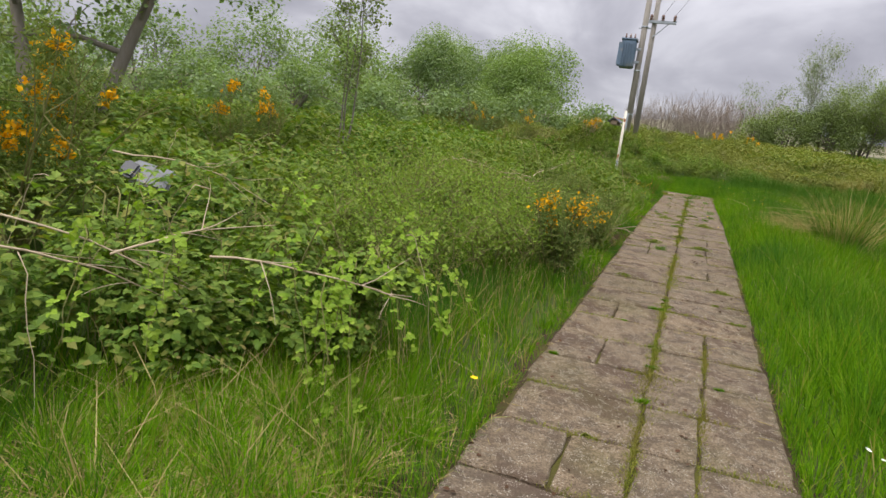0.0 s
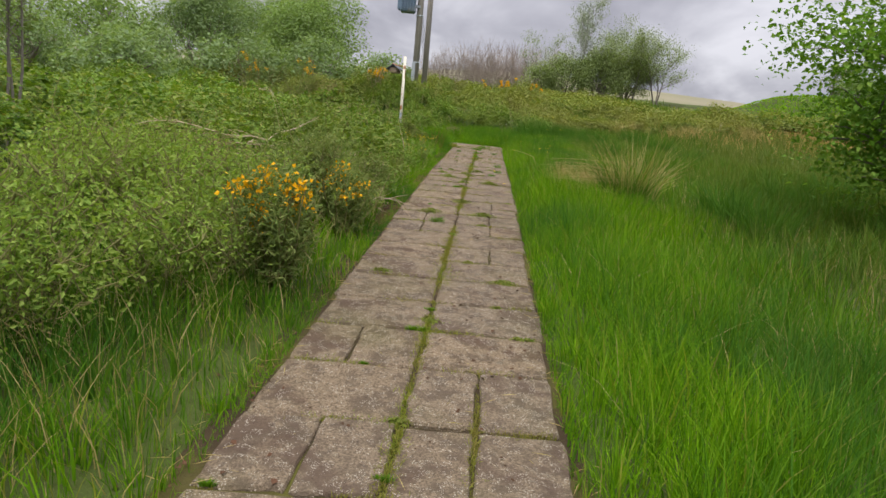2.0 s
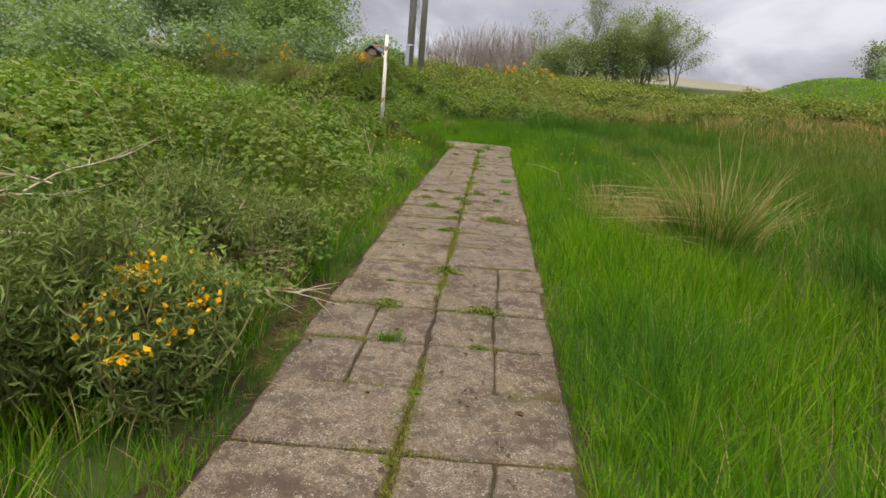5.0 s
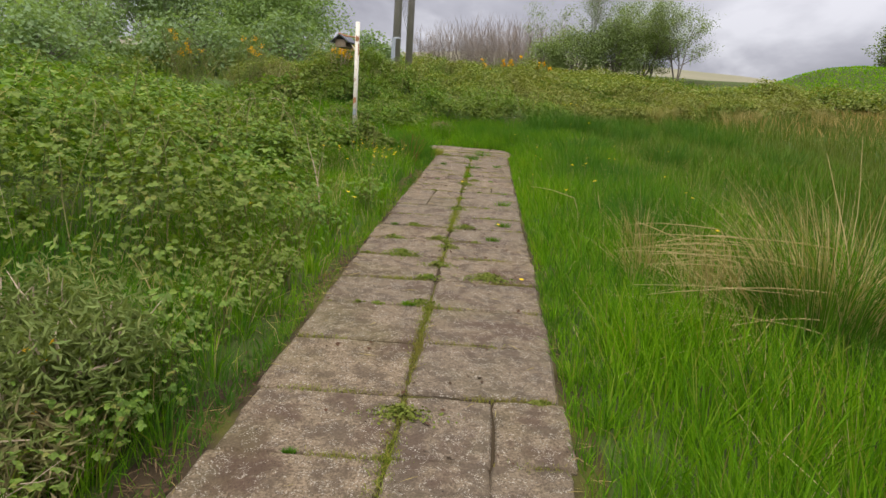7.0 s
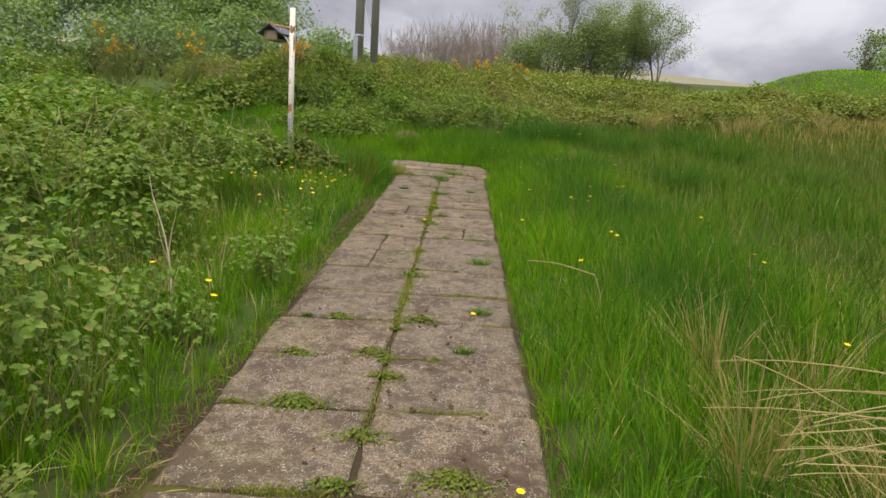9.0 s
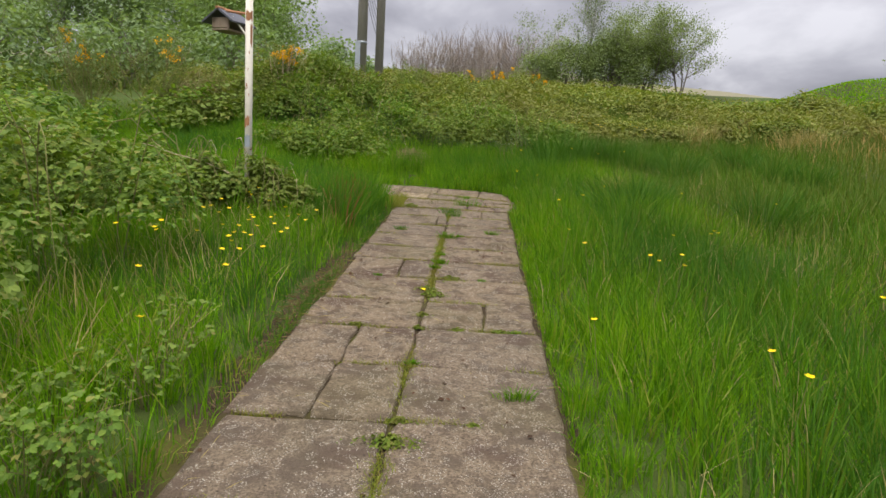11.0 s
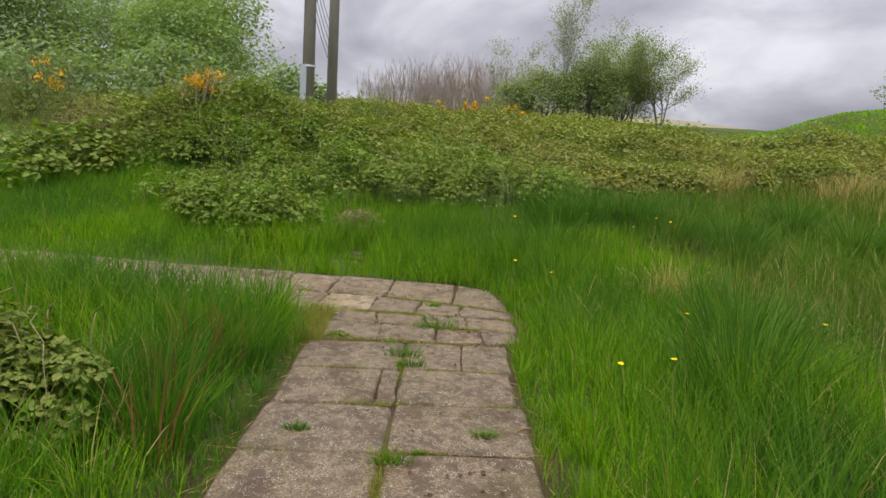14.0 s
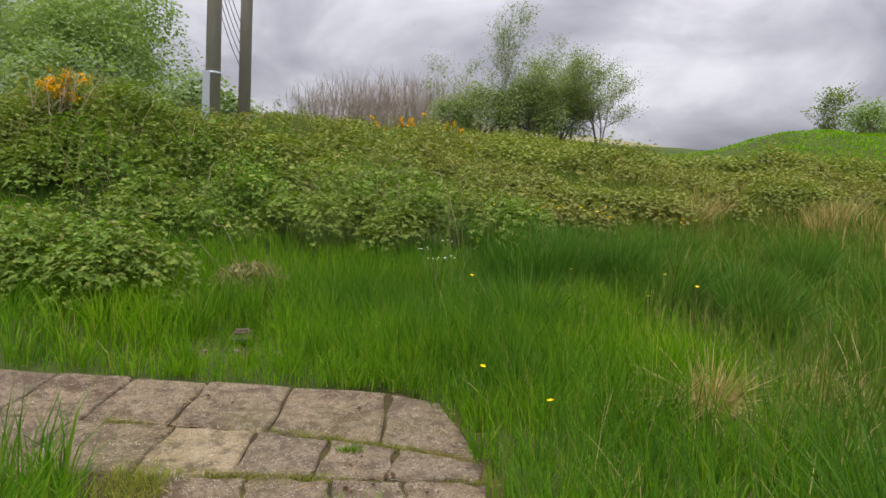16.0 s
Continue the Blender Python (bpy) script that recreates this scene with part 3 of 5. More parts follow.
for x, y, h in ((-0.3, 72, 4.6), (1.6, 74, 5.0), (3.6, 73, 5.2), (5.6, 74, 5.0), (-2.2, 74, 4.2), (2.8, 70, 4.4), (5.0, 70, 4.2), (7.8, 74, 5.4), (9.8, 75, 5.0), (-4.0, 75, 3.6), (0.8, 71, 4.0)):
    t = thing("bare_shrub", x, y, float(land(x, y)), "leafless grey-brown brushwood of many upright stems", "shrub", "bare brushwood")
    stems = []
    for k in range(95):
        a, q = rng.uniform(0, 6.283), rng.uniform(0.1, 1.5)
        stems.append(limb((math.cos(a) * q, math.sin(a) * q, 0), (math.cos(a) * 0.22, math.sin(a) * 0.22, 1), h * rng.uniform(0.35, 1.0) ** 0.8, 0.02, 5, 0.13, 0.05))
        b = stems[-1][int(rng.integers(2, 5))]
        for j in range(2):
            stems.append(limb(b[0], (rng.normal(0, 0.5), rng.normal(0, 0.5), 1), h * 0.3, 0.015, 3, 0.2, 0.1))
    child("brushwood", np_mesh("brushwood", *tubes(stems, 3), TWIG), t, kind="stuff")

# oak beside the field
oak = thing("oak_tree", 7.35, 10.3, float(land(7.35, 10.3)), "low-branched young oak in fresh green leaf", "tree")
paths, ends = grow(1, 6.2, 2.4, 0.17, 2, 13, 0.2, -0.02, 0.04)
child("trunk", np_mesh("trunk", *tubes(paths[:1], 9), BARK, smooth=True), oak)
child("branchwork", np_mesh("branchwork", *tubes(paths[1:], 5), BARK, smooth=True), oak, kind="stuff")
v, f = leaves_at(ends, 64000, 0.08, 0.27)
child("crown", np_mesh("crown", v, f, OAK_LEAF), oak, kind="stuff")

# tree and thin sapling behind the brambles at the start
tree("hawthorn_tree", -8.6, 7.2, "hawthorn with drooping leafy branches", "tree", 6.5, 3.0, 2, 0.14, 2, 7, 11000, 0.11, 0.22, HAZED_LEAF, BARK, 0.4, 0.35, rise=-0.04)
tree("rowan_sapling", -6.2, 11.2, "thin young rowan with sparse leaves against the sky", "sapling", 4.7, 0.8, 3, 0.025, 2, 6, 1500, 0.075, 0.09, BIRCH_LEAF, BARK, 0.2, 0.35)


# ---- brambles ----
def bramble(x, y, r, h, leaves, size=0.075, label="tangled bramble mound in fresh green leaf", canes=10, dry=2, mat=None, detail=1):
    t = thing("bramble_bush", x, y, float(land(x, y)), label, "bramble", "bramble thicket")
    lumps = 13
    a, q = rng.uniform(0, 6.283, lumps), np.sqrt(rng.uniform(0, 1, lumps)) * 0.8
    cen = np.stack([np.cos(a) * q * r, np.sin(a) * q * r, h * (0.74 - 0.55 * q * q) * rng.uniform(0.5, 1.08, lumps)], 1)
    rad = rng.uniform(0.26, 0.5, lumps) * r * 0.8
    k = rng.integers(0, lumps, leaves)
    w = rng.normal(0, 1, (leaves, 3))
    w[:, 2] = np.abs(w[:, 2]) - 0.2
    w /= np.linalg.norm(w, axis=1, keepdims=True)
    rz = np.minimum(rad[k], h * 0.5)
    pos = cen[k] + w * np.stack([rad[k], rad[k], rz], 1) * rng.uniform(0.66, 1.1, (leaves, 1))
    gz = land(pos[:, 0] + x, pos[:, 1] + y) - float(land(x, y))
    pos[:, 2] = np.maximum(pos[:, 2], 0.02) + gz
    keep = (pos[:, 0] + x) < path_mid(pos[:, 1] + y) - 0.85
    keep |= (pos[:, 1] + y) > 25
    pos, w = pos[keep], w[keep]
    n = len(pos)
    rot = frames_from(w * 0.5 + rng.normal(0, 0.42, (n, 3)) + np.array([0, 0, 1.05]), rng.uniform(0, 6.28, n))
    tv, tf = ((DIAMOND_V * 1.3, DIAMOND_F), (PLAIN_V, PLAIN_F), (TRI_V, TRI_F))[detail]
    v, f = scatter(tv, tf, pos, rot, size * rng.uniform(0.5, 1.3, (n, 1)))
    child("foliage", np_mesh("foliage", v, f, mat or BRAMBLE), t, kind="stuff")
    for cane_name, num, m in (("cane", canes, GREEN_CANE), ("dead_cane", dry, CANE)):
        for c in range(num):
            b = rng.uniform(0, 6.283)
            o = np.array([rng.normal(0, r * 0.3), rng.normal(0, r * 0.3), 0.0])
            ln = r * rng.uniform(0.5, 0.95)
            if x + o[0] + math.cos(b) * ln > path_mid(y) - 1.0 and y < 25:
                b = 3.14 - b
            pts = []
            top = h * (rng.uniform(0.8, 1.12) if m is GREEN_CANE else rng.uniform(0.9, 1.2))
            for s in np.linspace(0, 1, 9) if m is GREEN_CANE else np.linspace(0.42, 1, 9):
                pts.append((o + np.array([math.cos(b) * ln * s, math.sin(b) * ln * s, top * 4 * s * (1 - s) * (1.1 - 0.25 * s) * 0.95 + 0.02]) + rng.normal(0, 0.012, 3), (0.0055 if m is GREEN_CANE else 0.0036) * (1.1 - 0.7 * s)))
            child(cane_name, np_mesh(cane_name, *tubes([pts], 4), m, smooth=True), t)
    return t


# the thicket beside the path: mounds by rows, larger away from it
def thicket():
    spots = []
    y = 0.4
    while y < 21.5:
        x = -3.3 + 0.2 * math.sin(y * 1.1) + 0.033 * y - 0.3 * smooth(9, 11, y) + 1.35 * smooth(12.5, 14.2, y) - 0.9 * smooth(15.6, 17.2, y)
        while x > -13 - y * 0.25:
            far = (-x) / 8
            hump = 0.5 * math.exp(-((y - 14.5) / 3.0) ** 2 - ((x + 4.2) / 1.8) ** 2)
            spots.append((x + rng.uniform(-0.25, 0.25), y + rng.uniform(-0.35, 0.35), 1.0 + 0.35 * min(far, 1.6) + rng.uniform(-0.1, 0.25), 0.9 + hump + 0.25 * min(far, 1.5) + rng.uniform(-0.22, 0.25)))
            x -= 1.5 + 0.5 * far
        y += 1.7 + 0.03 * y
    return spots


for x, y, r, h in thicket():
    if math.hypot(x + 1.9, y - 2.0) < 1.2 or (4.2 < y < 9.4 and x > -3.1):
        continue
    if x > -2.9:
        bramble(x, y, r, h, 1900, 0.056, canes=9, dry=1, detail=2 if 13 < y < 16.5 else 1)
    elif x > -5.2:
        bramble(x, y, r, h, 1450, 0.062, canes=5, dry=1)
    else:
        bramble(x, y, r, h, 1300, 0.10, canes=0, dry=0, detail=0)
for x, y, r, h in ((-3.6, 20.6, 0.9, 0.8), (-4.7, 20.9, 1.1, 1.0), (-3.4, 22.2, 0.8, 0.7), (-5.5, 22.0, 1.3, 1.1), (-6.8, 23.5, 1.5, 1.2), (-8.5, 22.5, 1.6, 1.3), (-10.0, 25, 1.8, 1.3), (-8.0, 27, 1.6, 1.2), (-11, 29, 1.8, 1.4), (-13, 26, 2.0, 1.4), (-15, 30, 2.0, 1.4), (-5.6, 28.4, 1.2, 1.0)):
    bramble(x, y, r, h, 1300, 0.10, canes=0, dry=0, detail=0)
for x, y, r, h in ((-2.3, 3.3, 0.8, 0.85), (-2.6, 2.7, 0.8, 0.9), (-1.6, 3.35, 0.5, 0.8), (-1.5, 20.35, 0.5, 0.85), (-2.05, 20.3, 0.6, 0.9), (-1.1, 20.4, 0.4, 0.62)):
    bramble(x, y, r, h, 1700, 0.052, canes=8, dry=1, detail=2)
# the bank past the end of the paving
for k in range(66):
    x, y = rng.uniform(-8, 14), rng.uniform(29.5, 38)
    y = max(y, 29.6 + 0.42 * max(x - 2.2, 0))
    bramble(x, y, rng.uniform(0.9, 1.5), rng.uniform(0.7, 1.25) * (1.0 if x < 3 else 0.75), 2100, 0.066, "bramble on the bank in yellowish green leaf", 0, 1, BRAMBLE_Y, 0)
for x, y, r, h in ((-1.15, 26.0, 0.75, 0.7), (-1.9, 26.25, 0.85, 0.8), (-2.7, 26.9, 0.8, 0.75), (0.3, 28.1, 0.9, 1.0), (1.4, 28.0, 1.0, 1.1), (2.4, 28.2, 0.95, 1.1), (3.1, 29.3, 1.0, 1.0), (0.9, 29.0, 1.1, 1.25), (2.0, 29.6, 1.1, 1.2), (-0.7, 28.8, 1.0, 1.0), (-1.8, 28.3, 0.9, 0.8), (-2.8, 29.0, 1.1, 1.0), (-4.0, 29.4, 1.1, 0.9), (-5.2, 29.8, 1.2, 1.0), (-1.2, 30.2, 1.1, 1.1), (-3.2, 30.6, 1.1, 1.1), (-2.4, 33.2, 1.2, 1.2), (-1.3, 33.4, 1.1, 1.1), (-3.5, 33.0, 1.1, 1.1), (-2.5, 29.8, 1.0, 0.8), (-2.1, 30.9, 1.1, 0.9), (-4.5, 30.7, 1.1, 0.8), (-3.6, 29.8, 0.9, 0.7), (-2.9, 31.9, 1.1, 0.9)):
    bramble(x, y, r, h, 1500, 0.054, "dark-leaved bramble creeping down the bank", 5, 1)
for k in range(62):
    x, y = (rng.uniform(-16, 12), rng.uniform(37, 62)) if k < 42 else (rng.uniform(12, 26), rng.uniform(38, 44))
    bramble(x, y, rng.uniform(1.6, 2.6), rng.uniform(0.8, 1.3), 1500, 0.11, "distant low bramble scrub", 0, 0, BRAMBLE_Y, 0)


# leafy young shrubs between the path and the thicket
for x, y, h, r in ((-1.9, 5.4, 0.85, 0.5), (-2.3, 6.0, 1.05, 0.55), (-1.6, 6.3, 0.85, 0.5), (-2.6, 5.2, 0.9, 0.5), (-2.1, 7.2, 1.05, 0.55), (-2.9, 6.6, 1.0, 0.6), (-1.75, 7.7, 1.0, 0.5), (-1.3, 9.3, 0.8, 0.4), (-1.45, 7.0, 0.85, 0.45), (-2.5, 8.0, 1.0, 0.55), (-2.9, 7.5, 1.0, 0.6), (-2.2, 8.6, 0.9, 0.5), (-2.9, 8.7, 0.9, 0.55), (-2.4, 4.6, 0.8, 0.5), (-3.0, 5.6, 0.95, 0.55)):
    tree("willow_shrub", x, y, "low leafy young willow shrub in pale green", "shrub", h, r, 7, 0.008, 2, 4, 2600, 0.046, 0.075, SHOOT, GREEN_CANE, 0.6, 0.2, "young shrubs beside the path", 0.2, 3, slim=0.55)


# ---- gorse ----
def gorse(x, y, r, h, spines=2600, flowers=60, label="spiny gorse bush with orange-yellow flowers", flower_top=True, f_size=0.022, dry=0, clusters=9):
    t = thing("gorse_bush", x, y, float(land(x, y)), label, "gorse", "gorse bushes")
    paths = []
    for k in range(16):
        a = rng.uniform(0, 6.283)
        paths.append(limb((0, 0, -0.05), (math.cos(a) * 0.8, math.sin(a) * 0.8, 1), h * rng.uniform(0.75, 1.1), 0.016, 6, 0.25, 0.12))
        for j in range(5):
            b = paths[-1 - j][int(rng.integers(2, 6))]
            paths.append(limb(b[0], rng.normal(0, 0.7, 3) + np.array([0, 0, 0.8]), r * rng.uniform(0.3, 0.6), 0.007, 4, 0.3, 0.1))
    child("branchwork", np_mesh("branchwork", *tubes(paths, 3), GREEN_CANE if not dry else CANE), t, kind="stuff")
    ends = np.array([q for p in paths for q, _ in p[2:]])
    ends[:, :2] *= r / max(np.abs(ends[:, :2]).max(), 0.1)
    spines = int(spines * 1.7)
    pick = ends[rng.integers(0, len(ends), spines)] + rng.normal(0, 0.055, (spines, 3))
    pick[:, 2] = np.maximum(pick[:, 2], 0.03)
    rot = frames_from(rng.normal(0, 1, (spines, 3)), rng.uniform(0, 6.28, spines))
    v, f = scatter(DIAMOND_V * np.array([0.28, 1, 1]), DIAMOND_F, pick, rot, 0.062 * rng.uniform(0.6, 1.3, (spines, 1)))
    child("foliage", np_mesh("foliage", v, f, GORSE_LEAF), t, kind="stuff")
    if flowers:
        heads = ends[np.argsort(-ends[:, 2])[: len(ends) // 3]] if flower_top else ends
        heads = heads[rng.integers(0, len(heads), clusters)]
        pos = heads[rng.integers(0, clusters, flowers * 3)] + rng.normal(0, 0.045, (flowers * 3, 3))
        rot = frames_from(rng.normal(0, 1, (len(pos), 3)), rng.uniform(0, 6.28, len(pos)))
        v, f = scatter(DIAMOND_V * np.array([1.2, 1, 1]), DIAMOND_F, pos, rot, f_size * 1.6 * rng.uniform(0.7, 1.2, (len(pos), 1)))
        child("blossom", np_mesh("blossom", v, f, YELLOW), t, "orange-yellow blossom", kind="stuff")
    return t


gorse(-0.98, 6.75, 0.42, 0.95, 3000, 150, clusters=14)
gorse(-0.9, 8.75, 0.40, 0.75, 2800, 60, clusters=8)
gorse(-0.98, 9.35, 0.36, 0.55, 2400, 70, clusters=5)
gorse(-1.6, 10.5, 0.55, 0.85, 3400, 0, "spiny olive gorse with withered brown tips", dry=1)
gorse(-1.05, 10.95, 0.4, 0.6, 2600, 0, "spiny olive gorse with withered brown tips", dry=1)
gorse(-1.35, 8.6, 0.55, 1.05, 3600, 0, "spiny gorse bush not in flower")
gorse(-1.5, 9.6, 0.5, 0.8, 2600, 0, "spiny gorse bush not in flower")
gorse(-1.05, 9.1, 0.35, 0.6, 1800, 22, clusters=4)
gorse(-1.15, 10.7, 0.45, 0.55, 2600, 5, "half-dead low gorse with brown straggling stems", dry=1)
gorse(-1.45, 11.2, 0.45, 0.6, 2200, 0, "half-dead low gorse with brown straggling stems", dry=1)
gorse(-5.3, 4.0, 1.0, 2.3, 6500, 520, "tall old gorse bush thick with orange-yellow flowers", f_size=0.035, clusters=34, flower_top=False)
gorse(-6.4, 8.6, 0.8, 1.6, 3000, 90, f_size=0.04)
gorse(-3.85, 30.3, 0.45, 1.25, 1500, 190, f_size=0.028, dry=1, clusters=14)
gorse(-7.2, 30.5, 1.0, 2.1, 2600, 60, f_size=0.03)
gorse(-9.2, 31.0, 1.0, 2.4, 2600, 80, f_size=0.03)
gorse(-0.88, 34.9, 0.6, 1.6, 3200, 0, "dark gorse bush on the bank")
gorse(3.0, 50.0, 1.2, 1.6, 1500, 140, f_size=0.055)
gorse(5.0, 52.0, 1.0, 1.4, 1500, 90, f_size=0.055)
gorse(1.6, 48.0, 1.2, 1.5, 1800, 20, f_size=0.055)


# ---- grass ----
def spread(count, x0, x1, y0, y1):
    return np.stack([rng.uniform(x0, x1, count), rng.uniform(y0, y1, count)], 1)


def on_paving(p):
    x, y = p[:, 0], p[:, 1]
    walk_way = (x > path_mid(y) - 0.765 - 0.06 * (0.5 + 0.5 * np.sin(y * 1.3 + 0.8)) - 0.2 * np.exp(-((y - 18.2) / 1.2) ** 2) - 0.16 * np.exp(-((y - 10.0) / 0.8) ** 2) - 0.1 * np.exp(-((y - 13.4) / 0.9) ** 2)) & (x < path_mid(y) + 0.80) & (y < 22.5)
    end = (y > arm_front(x)) & (y < back_edge(x) + 0.03) & (x < 1.60 - 0.55 * np.maximum(0, y - 23.3) ** 2) & (x > -6)
    bare = (np.hypot(x + 0.05, y - 24.95) < 0.36) | (np.hypot(x - 3.2, y - 23.35) < 0.26)
    return walk_way | end | bare


def lawn(name, pts, hmin, hmax, width, mat, label, three=True, arch=0.45, loose=None, tuft=None):
    """Grass over a stretch of ground; a share of the blades stands in tufts that lean outwards."""
    pts = pts + rng.normal(0, loose if loose is not None else 0.35 if three else 1.0, pts.shape)
    cell = np.round(pts / 0.34)
    heart = cell * 0.34 + 0.12 * np.stack([np.sin(cell[:, 0] * 12.9 + cell[:, 1] * 78.2), np.sin(cell[:, 0] * 39.3 + cell[:, 1] * 11.1)], 1)
    tuft = tuft if tuft is not None else 0.45 if width < 0.012 else 0.0
    in_tuft = rng.uniform(0, 1, len(pts)) < tuft
    pts = np.where(in_tuft[:, None], heart + rng.normal(0, 0.055, pts.shape), pts)
    out = np.arctan2(pts[:, 1] - heart[:, 1], pts[:, 0] - heart[:, 0])
    free = ~on_paving(pts)
    pts, in_tuft, out = pts[free], in_tuft[free], out[free]
    n = len(pts)
    z = land(pts[:, 0], pts[:, 1])
    tall = 0.5 + 0.5 * np.sin(pts[:, 0] * 1.9 + 1.3 * np.sin(pts[:, 1] * 1.1)) * np.sin(pts[:, 1] * 1.45 + 0.8)
    edge = smooth(0.0, 0.55, np.abs(pts[:, 0] - path_mid(pts[:, 1])) - 0.78)
    edge = np.where(pts[:, 1] < 22.5, edge, smooth(0, 0.8, pts[:, 1] - back_edge(pts[:, 0])) + smooth(1.6, 2.2, pts[:, 0]) + smooth(0.1, -0.4, pts[:, 0]) * (pts[:, 1] < 23.2))
    h = (hmin + (hmax - hmin) * (0.5 * tall + 0.5 * rng.uniform(0, 1, n))) * (0.4 + 0.6 * np.clip(edge, 0, 1))
    bend = h * arch * rng.uniform(0.15, 1.5, n)
    dirs = rng.uniform(0, 6.283, n) * 0.75 + 0.6 * np.sin(pts[:, 0] * 0.7 + pts[:, 1] * 0.5)
    dirs = np.where(in_tuft, out, dirs)
    v, q, t3 = blades(np.column_stack([pts, z - 0.02]), h, width * rng.uniform(0.6, 1.3, n), bend, dirs, three)
    ob = child(name, np_mesh(name, v, [q, t3], mat))
    return tagged(ob, label, "grass", kind="stuff")


lawn("tall_grass", np.concatenate([spread(56000, 0.8, 3.6, -0.5, 25), spread(15000, -1.2, 3.6, 23.8, 27.5)]), 0.2, 0.62, 0.008, GRASS, "lush tall green meadow grass beside the path")
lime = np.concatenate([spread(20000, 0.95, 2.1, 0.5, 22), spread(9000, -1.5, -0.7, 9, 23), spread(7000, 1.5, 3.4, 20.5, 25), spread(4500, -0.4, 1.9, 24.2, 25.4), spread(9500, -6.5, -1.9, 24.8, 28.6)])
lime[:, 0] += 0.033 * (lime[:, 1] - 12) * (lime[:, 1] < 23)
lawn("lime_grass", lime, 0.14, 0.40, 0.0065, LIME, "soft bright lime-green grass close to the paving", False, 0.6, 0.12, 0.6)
lawn("meadow_grass", spread(44000, 3.6, 9.0, 2, 31), 0.22, 0.62, 0.0105, MEADOW, "lush green meadow grass", False)
lawn("verge_grass", np.concatenate([spread(42000, -2.0, 0.2, -0.5, 24), spread(9000, -4.2, -1.8, -0.6, 4.5)]), 0.14, 0.44, 0.0065, GRASS, "lush green verge grass between path and brambles")
lawn("field_grass", np.concatenate([spread(30000, 5.5, 17, 6, 44), spread(14000, 3, 16, 31, 40)]), 0.3, 0.7, 0.024, GRASS_FAR, "rough pale field grass beyond the meadow", False)
lawn("distant_grass", spread(13000, -26, 17, 38, 72), 0.3, 0.7, 0.07, GRASS_FAR, "distant rough pasture", False)
lawn("mound_grass", np.stack([rng.uniform(15, 60, 42000), 49 + rng.normal(0, 5, 42000)], 1), 0.06, 0.16, 0.07, LIME, "bright green grass on the long mound", False)
lawn("thicket_grass", np.concatenate([spread(20000, -6.0, -1.0, 17.5, 29), spread(9000, -3.4, -1.9, 4.5, 14), spread(9000, -9, -2.5, 24.3, 29)]), 0.18, 0.5, 0.011, GRASS, "green grass growing up between the brambles", False)
lawn("rank_grass", np.concatenate([spread(7000, -4.0, -0.6, 21.2, 23.35), spread(9000, -12, -5, 17, 30)]), 0.4, 0.72, 0.012, GRASS, "rank tall grass before the side path", False)
lawn("outlying_grass", np.concatenate([spread(10000, 7, 22, -4, 24), spread(4000, -14, 1, -8, 0)]), 0.25, 0.6, 0.03, GRASS_FAR, "rough meadow grass further off", False)
lawn("pasture_grass", spread(3500, -9, 1, 58, 80), 0.2, 0.4, 0.08, GRASS, "bright green pasture behind the scrub", False)
lawn("dry_stalks", np.concatenate([spread(1300, 1.2, 6, 1, 26), spread(1100, -1.8, -0.4, 0, 23), spread(120, -2.4, -0.9, 1.2, 3.0), spread(2600, 5, 15, 27, 38)]), 0.3, 0.65, 0.005, STRAW, "dry straw stalks among the grass", True, 0.8)
lawn("russet_grass", np.concatenate([spread(4500, 9, 28, 30, 42)]), 0.4, 0.75, 0.025, RUST_GRASS, "russet dead grass in the field", False)


lawn("yellowing_grass", np.concatenate([spread(6500, -2.3, -0.85, 1.4, 3.3)]), 0.14, 0.36, 0.006, LIME, "yellowing fine grass under the brambles", False, 0.8, 0.15, 0.5)
lawn("matted_straw", np.concatenate([spread(3600, -2.2, -0.95, 1.4, 3.1)]), 0.12, 0.32, 0.006, STRAW, "matted straw of last year's grass under the brambles", True, 1.4, 0.12, 0.7)


# ---- poles with transformer ----
def cyl(r0, r1, h, z0=0.0, sides=14, at=(0, 0)):
    bm = bmesh.new()
    bmesh.ops.create_cone(bm, cap_ends=True, segments=sides, radius1=r0, radius2=r1, depth=h, matrix=Matrix.Translation((at[0], at[1], z0 + h / 2)))
    for f in bm.faces:
        f.smooth = abs(f.normal.z) < 0.5
    return bm


def box(sx, sy, sz, at=(0, 0, 0), bevel=0.0, turn=None):
    bm = bmesh.new()
    bmesh.ops.create_cube(bm, size=1, matrix=Matrix.Translation(at) @ (turn or Matrix()) @ Matrix.Diagonal((sx, sy, sz, 1)))
    if bevel:
        bmesh.ops.bevel(bm, geom=bm.edges[:], offset=bevel, segments=2, affect="EDGES")
    return bm


def rod(a, b, r, sides=8):
    a, b = Vector(a), Vector(b)
    bm = bmesh.new()
    m = Matrix.Translation((a + b) / 2) @ (b - a).to_track_quat("Z", "Y").to_matrix().to_4x4()
    bmesh.ops.create_cone(bm, cap_ends=True, segments=sides, radius1=r, radius2=r, depth=(b - a).length, matrix=m)
    return bm


